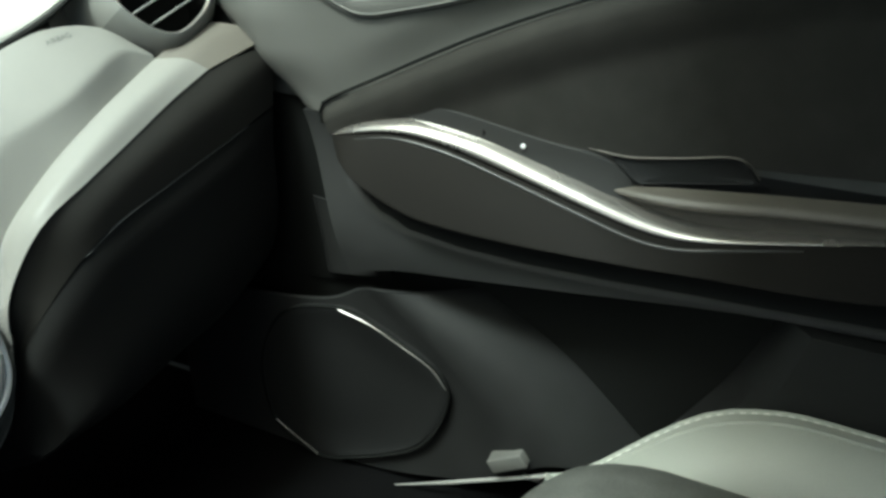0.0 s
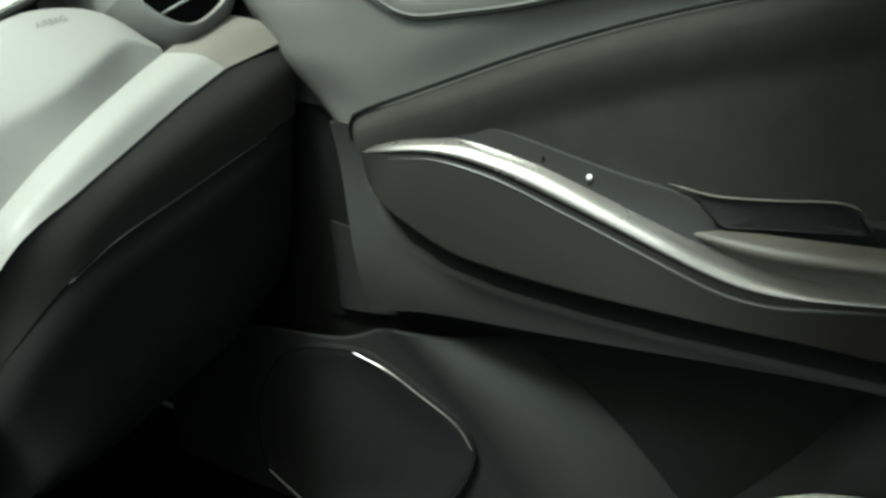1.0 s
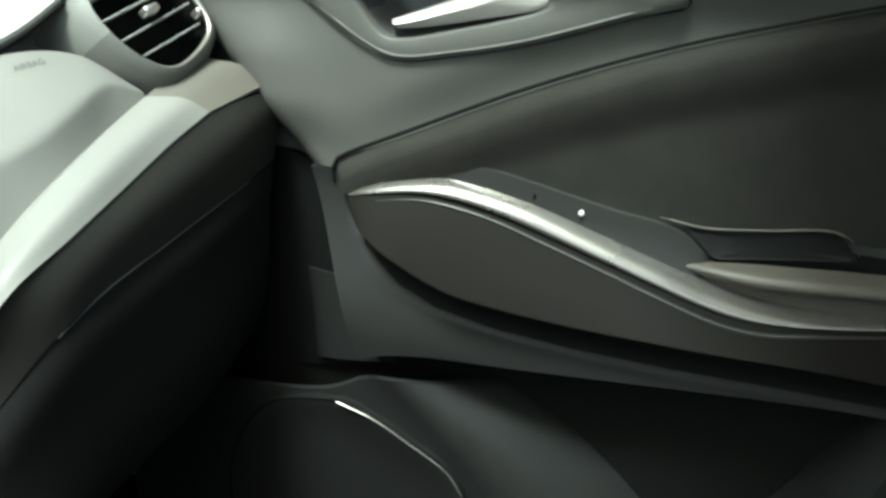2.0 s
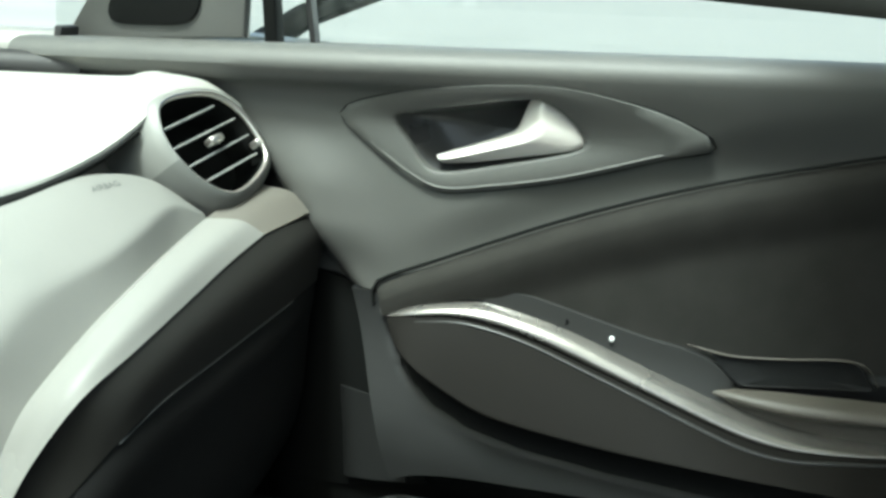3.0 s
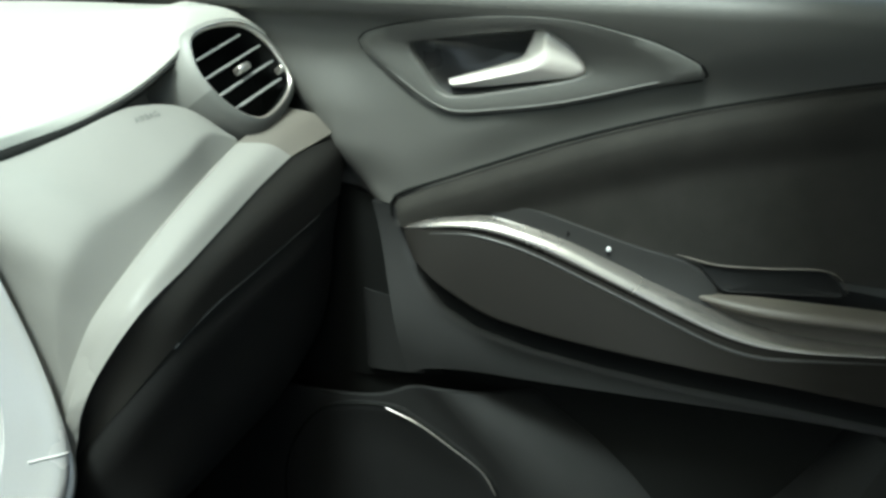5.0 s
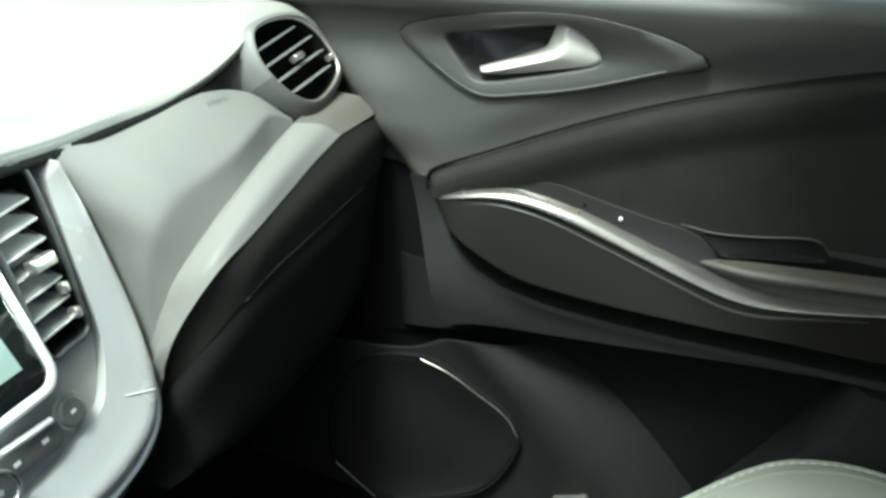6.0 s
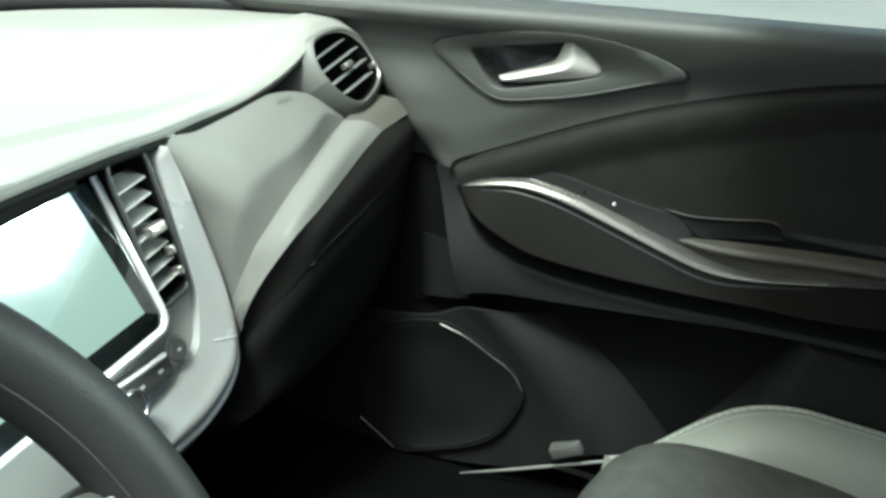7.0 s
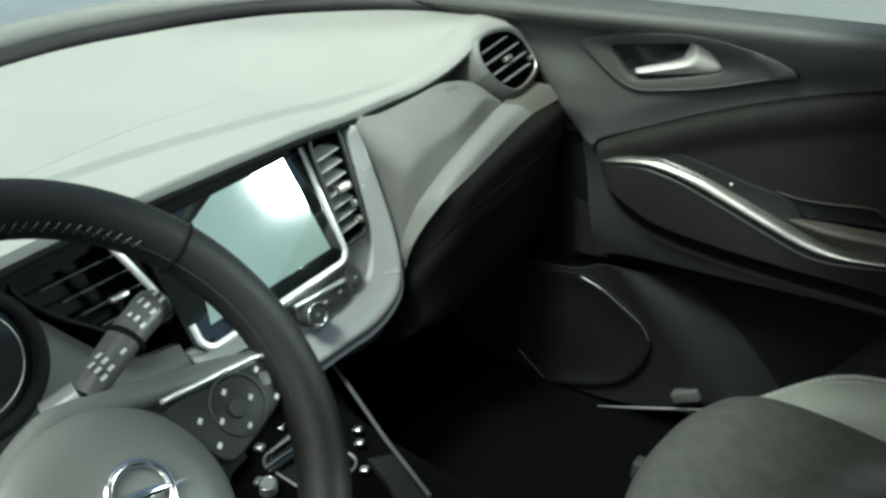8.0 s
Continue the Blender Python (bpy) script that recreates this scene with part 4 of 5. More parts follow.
    part("dash_side", slab("dash_side", side, side + np.array([-0.012, 0, 0]), BLACK), d)
    low = loft([[(-0.66, 0.02, 0.90), (-0.3, 0.08, 0.90), (0.0, 0.10, 0.92), (0.25, 0.12, 0.95)], [(-0.66, 0.05, 0.60), (-0.3, 0.09, 0.60), (0.0, 0.10, 0.60), (0.25, 0.10, 0.62)], [(-0.66, 0.25, 0.42), (-0.3, 0.25, 0.42), (0.0, 0.25, 0.42), (0.25, 0.25, 0.42)]], 30, 14)
    part("lower_dash", slab("lower_dash", low, low + np.array([0, 0.02, 0]), BLACK), d)
    fas = loft([DASH_LINE[:6], [(-0.66, 0.03, 0.86), (-0.45, 0.07, 0.87), (-0.25, 0.09, 0.88), (-0.05, 0.10, 0.89), (0.15, 0.10, 0.90), (0.26, 0.10, 0.92)]], 40, 6)
    part("instrument_fascia", slab("instrument_fascia", fas + np.array([0, 0.05, -0.008]), fas + np.array([0, 0.062, -0.008]), DARK), d)
    # round side vent with its pod
    n = (-0.224, -0.753, 0.619)
    o = frame_of((0.556, -0.020, 1.036), n, (0.92, -0.28, 0.0))
    inv = o.inverted()
    ring3 = [(0.522, 0.018, 1.075), (0.556, 0.013, 1.081), (0.590, 0.000, 1.078), (0.608, -0.020, 1.060), (0.609, -0.048, 1.026), (0.590, -0.057, 1.008), (0.550, -0.057, 0.994), (0.526, -0.049, 0.997), (0.508, -0.028, 1.014), (0.501, -0.004, 1.039), (0.507, 0.010, 1.061)]
    out2 = [tuple((inv @ Vector(p)).to_2d()) for p in ring3]
    slats = [((-0.055, 0.020), (0.022, 0.042), 8), ((-0.050, 0.000), (0.042, 0.026), 8), ((-0.040, -0.020), (0.050, 0.006), 8), ((-0.022, -0.036), (0.050, -0.016), 8)]
    slat_vent(d, "side_vent", o, out2, slats, 0.0032, SATIN, [(0.0, 0.002, 0.018, 0.008, 12), (0.050, -0.008, 0.006, 0.008, 12)], thin=0.0022)
    c = loop(out2, 60)
    m2 = c.mean(0)
    rows = [np.stack([*(m2 + (c - m2) * s).T, np.full(60, z)], 1) for s, z in ((1.0, 0.004), (1.07, 0.002), (1.16, -0.006), (1.26, -0.024), (1.32, -0.07))]
    g = np.array(rows).transpose(1, 0, 2)
    # one surround in two greys: shade of its down-facing side is in the colour
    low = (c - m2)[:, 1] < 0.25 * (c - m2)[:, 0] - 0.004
    for name, keep, mat, label in (("vent_pod_shaded", low, POD, "lower side of the vent surround, darker grey for its shade"), ("vent_pod_lit", ~low, PODGREY, "upper side of the vent surround, paler grey as if lit")):
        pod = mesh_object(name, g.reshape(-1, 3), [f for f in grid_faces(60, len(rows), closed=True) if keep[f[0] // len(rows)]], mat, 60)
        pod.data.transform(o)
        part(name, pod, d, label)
    # centre stack: bezel, display, vents, bright surround, buttons
    up = Vector((0, 0.074, 0.177)).normalized()
    nn = Vector((1, 0, 0)).cross(up)
    so = frame_of((0.008, 0.051, 0.903), tuple(nn), (1, 0, 0))
    W, H = 0.308, 0.191
    foot = [(0.0, -0.185), (0.10, -0.180), (0.165, -0.165), (0.205, -0.125), (0.216, -0.080), (0.143, -0.074), (0.141, -0.088), (-0.172, -0.088), (-0.172, -0.10), (-0.14, -0.165), (-0.08, -0.182)]
    part("stack_plate", plate("stack_plate", foot, 0.02, STACKG, so @ pose(0.0, 0, -0.030), 0.002), d, "grey panel below the display")
    bed = [(0.141, -0.084), (0.141, 0.112), (0.0, 0.116), (-0.178, 0.112), (-0.176, 0.0), (-0.172, -0.084)]
    part("display_bed", plate("display_bed", bed, 0.02, BLACK, so @ pose(0.0, 0, -0.046), 0.002), d)
    face = so @ pose(-0.019, 0, -0.010, -9.0, 0, 0)
    glass = part("display", plate("display", [(x + (0.010 * max(0.0, y / 0.094) if x > 0 else 0), y) for x, y in rounded_rect(W - 0.006, H - 0.006, 0.016, 6)], 0.006, GLASS, face, 0.001), d, "glossy dark touch display reflecting the windows")
    # glowing plate cut to the outline of the windows' reflection, dark bar below
    part("display_reflection", plate("display_reflection", [(0.128, -0.066), (0.122, 0.0905), (-0.02, 0.0905), (-0.075, 0.066), (-0.115, -0.066)], 0.0064, SCREEN_REFLECTION, face, 0.0), glass, "pale green glowing shape for the windows' reflection")
    part("reflection_bar", plate("reflection_bar", [(0.088, -0.0885), (0.098, -0.0668), (-0.117, -0.0668), (-0.121, -0.0885)], 0.0068, GLASS, face, 0.0), glass, "dark bar along the foot of the reflection shape")
    turn = rounded_rect(W, H, 0.022, 8)[18:36]
    run = [(-W / 2 + 0.014, -0.052)] + [(x + (0.014 if x < 0 else 0), y) for x, y in turn] + [(W / 2 + 0.003, 0.0), (W / 2 + 0.010, 0.094)]
    part("display_frame", tube("display_frame", [tuple(face @ Vector((x, y, 0.0045))) for x, y in run], 0.0056, FRAMEM, False, 12, up=tuple(face.to_3x3() @ Vector((0, 0, 1)))), d, "polished bright display frame")
    ol = [(0.149, 0.098), (0.176, 0.101), (0.210, 0.099), (0.211, 0.03), (0.202, -0.05), (0.196, -0.073), (0.17, -0.076), (0.143, -0.07), (0.146, 0.01)]
    sl = [((0.149 - 0.0010 * k, 0.072 - 0.0205 * k), (0.206 - 0.0014 * k, 0.076 - 0.0205 * k), 34) for k in range(7)]
    slat_vent(d, "centre_vent", so, ol, sl, 0.003, DARK, [(0.182, 0.010, 0.030, 0.014, 0), (0.192, -0.022, 0.008, 0.012, 0), (0.192, -0.050, 0.008, 0.012, 0)], thin=0.0024, slat_mat=BLADE, blade=0.026, edge_mat=SURROUND)
    ol = [(-0.205, 0.100), (-0.26, 0.108), (-0.342, 0.110), (-0.322, 0.06), (-0.275, 0.01), (-0.242, -0.022), (-0.20, -0.026), (-0.175, -0.02), (-0.188, 0.04)]
    sl = [((-0.315 + 0.017 * k, 0.082 - 0.025 * k), (-0.200 + 0.006 * k, 0.080 - 0.025 * k), -13) for k in range(5)]
    slat_vent(d, "driver_vent", so, ol, sl, 0.003, BLACK, [(-0.232, 0.032, 0.026, 0.007, 0)], thin=0.0018, slat_mat=DARK)
    part("vent_bar", tube("vent_bar", [tuple(so @ Vector(p)) for p in ((-0.222, 0.104, 0.010), (-0.208, 0.065, 0.013), (-0.196, 0.030, 0.013), (-0.188, 0.008, 0.010))], 0.0050, SURROUND, sides=10), d, "chrome bar beside the vent")
    low = loft([[stack(-0.372, 0.106, 0.004), stack(-0.334, 0.056, 0.006), stack(-0.287, -0.014, 0.008), stack(-0.247, -0.049, 0.008), stack(-0.187, -0.064, 0.004)],
                [stack(-0.382, 0.086, 0.018), stack(-0.347, 0.036, 0.022), stack(-0.297, -0.034, 0.024), stack(-0.252, -0.074, 0.022), stack(-0.187, -0.094, 0.012)],
                [stack(-0.442, -0.034, 0.035), stack(-0.392, -0.074, 0.04), stack(-0.332, -0.124, 0.04), stack(-0.262, -0.164, 0.035), stack(-0.182, -0.184, 0.012)],
                [stack(-0.492, -0.214, 0.02), stack(-0.412, -0.234, 0.02), stack(-0.332, -0.254, 0.02), stack(-0.252, -0.264, 0.02), stack(-0.162, -0.264, 0.0)]], 24, 24)
    part("column_trim", slab("column_trim", low, low + np.array([0, 0.02, -0.008]), COLTRIM), d, "grey moulding below the driver's vent")
    outer, inner = spline(CHROME_OUT, 13), spline(CHROME_IN, 13)
    crest = [tuple(a * 0.84 + b * 0.16 + np.array((0.002, -0.0115, 0.0125))) for a, b in zip(outer, inner)]
    slope = [tuple(a * 0.45 + b * 0.55 + np.array((0.001, -0.0065, 0.0070))) for a, b in zip(outer, inner)]
    g = loft([CHROME_OUT, crest, slope, CHROME_IN], 80, 16)
    band = part("stack_surround", slab("stack_surround", g, g + np.array([0, 0.02, 0]), BAND), d, "satin silver surround of the centre stack")
    part("surround_edge", tube("surround_edge", spline(CHROME_OUT[:-1], 70) + np.array([0, -0.003, 0]), np.r_[np.full(40, 0.0040), np.linspace(0.0040, 0.0018, 30)], FRAMEM, sides=8), d, "bright edge")
    bed = BVHTree.FromObject(band, bpy.context.evaluated_depsgraph_get())
    joint = []
    for k in np.linspace(0, 1, 12):         # crosses the band where it bends
        p = Vector(stack(0.196 + 0.034 * k, -0.152 - 0.014 * k, 0.08))
        hit = bed.ray_cast(p, -STACK_N)[0]
        if hit:
            joint.append(tuple(hit))
    part("surround_joint", tube("surround_joint", joint, 0.0013, FRAMEM, sides=8), d, "short bright joint piece")
    part("button_bar", plate("button_bar", rounded_rect(0.115, 0.030, 0.012, 6), 0.010, POD, so @ pose(0.060, -0.131, -0.004, 0, 0, -5), 0.003), d)
    part("button_bar_trim", tube("button_bar_trim", [tuple(so @ Vector((x, -0.111 - 0.0009 * k, 0.007))) for k, x in enumerate(np.linspace(0.004, 0.110, 12))], 0.0040, FRAMEM, sides=8), d)
    for x in (0.062, 0.096):
        part("button_mark", block("button_mark", (0.007, 0.004, 0.001), so @ pose(x, -0.134, 0.0065), MARK, 0.0), d)
    knob = part("volume_knob", disc("volume_knob", 0.019, 0.026, so @ pose(0.025, -0.136, 0.0), DARK, 0.004, 32), d)
    part("knob_ring", tube("knob_ring", [tuple(so @ Vector((0.025 + 0.0175 * math.cos(a), -0.136 + 0.0175 * math.sin(a), 0.026))) for a in np.linspace(0, 2 * math.pi, 28)[:-1]], 0.0028, CHROME, True, 8, up=tuple(nn)), knob, "chrome ring")
    part("knob_mark", disc("knob_mark", 0.003, 0.001, so @ pose(0.025, -0.136, 0.026), SLAT, 0.0003, 14), knob)
    btn = part("round_button", disc("round_button", 0.016, 0.009, so @ pose(0.135, -0.128, -0.002), POD, 0.003, 28), d)
    part("button_rim", tube("button_rim", [tuple(so @ Vector((0.135 + 0.0172 * math.cos(a), -0.128 + 0.0172 * math.sin(a), 0.002))) for a in np.linspace(0, 2 * math.pi, 26)[:-1]], 0.0018, MIDGREY, True, 8, up=tuple(nn)), btn)
    part("button_mark", block("button_mark", (0.006, 0.003, 0.001), so @ pose(0.135, -0.128, 0.0072), MARK, 0.0), btn)
    # instrument dial beside the steering column
    po = frame_of((-0.43, 0.0265, 0.974), tuple(STACK_N), (1, 0, 0))
    dial = part("dial_face", disc("dial_face", 0.074, 0.03, po @ pose(0, 0, -0.04), GLOSS, 0.002, 48), d, "black instrument dial")
    part("dial_rim", tube("dial_rim", [tuple(po @ Vector((0.079 * math.cos(a), 0.079 * math.sin(a), -0.004))) for a in np.linspace(0, 2 * math.pi, 48)[:-1]], 0.009, BLACK, True, 12, up=tuple(STACK_N)), dial)
    part("dial_ring", tube("dial_ring", [tuple(po @ Vector((0.062 * math.cos(a), 0.062 * math.sin(a), -0.009))) for a in np.linspace(0, 2 * math.pi, 48)[:-1]], 0.0009, SATIN, True, 8, up=tuple(STACK_N)), dial, "thin silver ring")
    part("dial_tube", tube("dial_tube", [tuple(po @ Vector((0, 0, z))) for z in (-0.10, -0.05, -0.012)], 0.078, BLACK, sides=40), dial)
    return d


dashboard()


# ---- steering wheel ----
def steering_wheel():
    d = thing("steering_wheel", "dark leather steering wheel with silver-edged button spokes", "steering wheel")
    yaw, lean = 0.212, 0.771
    u = Vector((math.cos(yaw), math.sin(yaw), 0))
    v = Vector((-math.sin(yaw) * math.sin(lean), math.cos(yaw) * math.sin(lean), math.cos(lean)))
    n = u.cross(v)
    o = Matrix((u, v, n)).transposed().to_4x4()
    o.translation = (-0.473, -0.267, 1.053)
    R, r = 0.231, 0.0265
    an = np.linspace(0, 2 * math.pi, 97)[:-1]
    rim = part("rim", tube("rim", [tuple(o @ Vector((R * math.cos(a), R * math.sin(a), 0))) for a in an], r, LEATHER, True, 16, up=tuple(n)), d, "dark leather rim with stitched seam")
    for side in (1, -1):          # thumb rests where the rim meets the spokes
        aa = [radians(x) for x in np.linspace(-17, 44, 46)]
        wd = [0.007 * float(smooth((3 - math.degrees(x)) / 14) * smooth((math.degrees(x) + 18) / 18)) + 0.001 for x in aa]
        g = np.array([[(side * (R - 0.004 - (w + 0.008) * k) * math.cos(x), (R - 0.004 - (w + 0.008) * k) * math.sin(x), 0.020 - 0.006 * k - 0.016 * k ** 3) for k in np.linspace(0, 1, 8)] for x, w in zip(aa, wd)])
        th = slab("thumb_rest", g, g * np.array([1, 1, 0]) + np.array([0, 0, -0.018]), LEATHER)
        th.data.transform(o)
        part("thumb_rest", th, rim)
    for k in range(46):
        q0, q1 = radians(34 + k * 2.5), radians(35.3 + k * 2.5)
        part("stitch", tube("stitch", [tuple(o @ Vector(((R - r * 0.80) * math.cos(q0), (R - r * 0.80) * math.sin(q0), r * 0.62))), tuple(o @ Vector(((R - r * 0.98) * math.cos(q1), (R - r * 0.98) * math.sin(q1), r * 0.30)))], 0.0005, SLAT, sides=5), rim)
    st = [tuple(o @ Vector(((R - r * 0.93) * math.cos(a), (R - r * 0.93) * math.sin(a), r * 0.40))) for a in an]
    part("rim_stitch", tube("rim_stitch", st, 0.0010, LEATHER, True, 6, up=tuple(n)), rim)
    for a in (24, 156):
        t0 = radians(a)
        ring = [tuple(o @ (Matrix.Rotation(t0, 4, "Z") @ Vector((R + r * 1.02 * math.cos(b), 0, r * 1.02 * math.sin(b))))) for b in np.linspace(0, 2 * math.pi, 24)[:-1]]
        part("rim_joint", tube("rim_joint", ring, 0.0016, BLACK, True, 6, up=tuple(o.to_3x3() @ Vector((-math.sin(t0), math.cos(t0), 0)))), rim)
    # airbag cover
    cx, cy, rad = -0.012, -0.060, 0.106
    rows = []
    k = 64
    aa = np.linspace(0, 2 * math.pi, k, endpoint=False)
    for s, z in ((1.0, -0.05), (1.0, -0.012), (0.985, -0.004), (0.93, 0.003), (0.7, 0.009), (0.4, 0.012), (0.0, 0.013)):
        rows.append(np.stack([cx + rad * s * np.cos(aa), cy + rad * s * np.sin(aa), np.full(k, z)], 1))
    g = np.array(rows).transpose(1, 0, 2)
    hub = mesh_object("airbag_cover", g.reshape(-1, 3), grid_faces(k, len(rows), closed=True), HUB, 40)
    hub.data.transform(o)
    hub = part("airbag_cover", hub, d, "domed grey airbag cover")
    em = [tuple(o @ Vector((0.010 + 0.0275 * math.cos(a), -0.046 + 0.0275 * math.sin(a), 0.014))) for a in np.linspace(0, 2 * math.pi, 40)[:-1]]
    part("emblem_ring", tube("emblem_ring", em, 0.0046, CHROME, True, 10, up=tuple(n)), hub, "chrome emblem ring")
    part("emblem_bar", tube("emblem_bar", [tuple(o @ Vector((0.010 + s * 0.038, -0.046 - s * 0.018, 0.015))) for s in (-1, -0.3, 0.3, 1)], [0.001, 0.005, 0.005, 0.001], CHROME, sides=8), hub)
    # spokes
    for side in (1, -1):
        up_c = [(0.020 * side, 0.046), (0.075 * side, 0.024), (0.111 * side, 0.010), (0.156 * side, -0.009), (0.195 * side, -0.022), (0.226 * side, -0.03)]
        lo_c = [(0.045 * side, -0.125), (0.08 * side, -0.112), (0.11 * side, -0.098), (0.14 * side, -0.094), (0.18 * side, -0.092), (0.218 * side, -0.088)]
        a, b = spline(up_c, 20), spline(lo_c, 20)
        vv = np.linspace(0, 1, 10)
        xy = a[:, None] + (b - a)[:, None] * vv[None, :, None]
        z = -0.012 - 0.012 * (2 * vv - 1) ** 4
        front = np.concatenate([xy, np.broadcast_to(z[None, :, None], (*xy.shape[:2], 1))], 2)
        sp = slab("spoke", front, front + np.array([0, 0, -0.03]), LEATHER)
        sp.data.transform(o)
        sp = part("spoke", sp, d)
        padl = [(0.085 * side, -0.012), (0.14 * side, -0.026), (0.195 * side, -0.042), (0.211 * side, -0.059), (0.217 * side, -0.076), (0.190 * side, -0.082), (0.160 * side, -0.0875), (0.125 * side, -0.090), (0.098 * side, -0.086), (0.087 * side, -0.052)]
        pl = [tuple(p) for p in loop(padl, 40)]
        if side < 0:
            pl = pl[::-1]
        part("button_pad", plate("button_pad", pl, 0.010, PADBLACK, o @ pose(0, 0, -0.010), 0.003), sp, "gloss black button pad")
        part("pad_trim", tube("pad_trim", [tuple(o @ Vector((x, y, 0.001))) for x, y in spline([(0.087 * side, -0.004), (0.120 * side, -0.0136), (0.159 * side, -0.025), (0.198 * side, -0.038), (0.2105 * side, -0.055), (0.221 * side, -0.075)], 24)], 0.0024, FRAMEM, sides=8), sp, "silver edging")
        ring = [tuple(o @ Vector((0.144 * side + 0.0305 * math.cos(q), -0.0555 + 0.0295 * math.sin(q), 0.0008))) for q in np.linspace(0, 2 * math.pi, 34)[:-1]]
        part("rocker_ring", tube("rocker_ring", ring, 0.0015, DARK, True, 8, up=tuple(n)), sp)
        part("rocker_button", disc("rocker_button", 0.010, 0.003, o @ pose(0.140 * side, -0.057, 0.0), PADBLACK, 0.001, 20), sp)
        for bx, by in ((0.1405, -0.0377), (0.1584, -0.0594), (0.137, -0.0771), (0.1182, -0.0553), (0.1017, -0.0406), (0.0997, -0.0689), (0.1845, -0.045), (0.181, -0.078), (0.1385, -0.0575)):
            part("button_mark", block("button_mark", (0.0058, 0.0040, 0.0015), o @ pose(bx * side, by, 0.0015, 0, 0, 25), MARK, 0.0004, 1), sp)
        part("scroll_wheel", block("scroll_wheel", (0.012, 0.016, 0.007), o @ pose(0.186 * side, -0.0585, -0.001, 0, 0, -30), STALK, 0.003, 3), sp)
    arch = [(-0.20, -0.022), (-0.12, 0.012), (-0.06, 0.040), (0.0, 0.054), (0.033, 0.046), (0.075, 0.027), (0.111, 0.012), (0.156, -0.008), (0.20, -0.03)]
    part("hub_shell", tube("hub_shell", [tuple(o @ Vector((x, y - 0.012, -0.016))) for x, y in spline(arch, 50)], 0.014, HUB, sides=12, flat=1.0, up=tuple(n)), d, "grey shell round the airbag cover")
    low = [(-0.03, -0.14), (0.03, -0.14), (0.04, -0.215), (-0.04, -0.215)]
    part("lower_spoke", plate("lower_spoke", low, 0.015, SATIN, o @ pose(0, 0, -0.02), 0.003), d)
    part("column_shroud", tube("column_shroud", [tuple(o @ Vector((0, -0.03, z))) for z in (-0.03, -0.10, -0.24)], [0.07, 0.075, 0.08], BLACK, sides=24), d)
    return d


steering_wheel()


def wiper_stalk():
    d = thing("wiper_stalk", "grey control stalk with a silver-marked tip behind the wheel", "control stalk")
    a, b = Vector((-0.415, -0.175, 1.035)), Vector((-0.302, -0.146, 1.068))
    p = spline([tuple(a), tuple(a.lerp(b, 0.5) + Vector((0, 0, 0.004))), tuple(b)], 24)
    part("stem", tube("stem", p, np.r_[np.linspace(0.016, 0.019, 16), np.linspace(0.0190, 0.0198, 6), 0.018, 0.013], STALK, sides=16, flat=0.8), d)
    for t, side in ((0.15, 0), (0.15, 1), (0.15, 2), (0.24, 0), (0.24, 1), (0.24, 2), (0.40, 0), (0.66, 0), (0.66, 1), (0.66, 2), (0.80, 0), (0.80, 1), (0.80, 2), (0.93, 0), (0.93, 1)):
        c = a.lerp(b, t)
        q = radians(40 + side * 26)
        part("marking", block("marking", (0.008, 0.0035, 0.0012), pose(c.x, c.y - 0.0205 * math.cos(q), c.z + 0.0175 * math.sin(q) + 0.001, 90 - math.degrees(q), 0, 15), MARK, 0.0004, 1), d)
    part("collar", tube("collar", [tuple(a.lerp(b, 0.52)), tuple(a.lerp(b, 0.57))], 0.0200, BLACK, sides=16), d)
    part("root", tube("root", [tuple(a + Vector((-0.03, 0.01, -0.012))), tuple(a)], [0.019, 0.0185], SLAT, sides=14), d)
    return d


wiper_stalk()


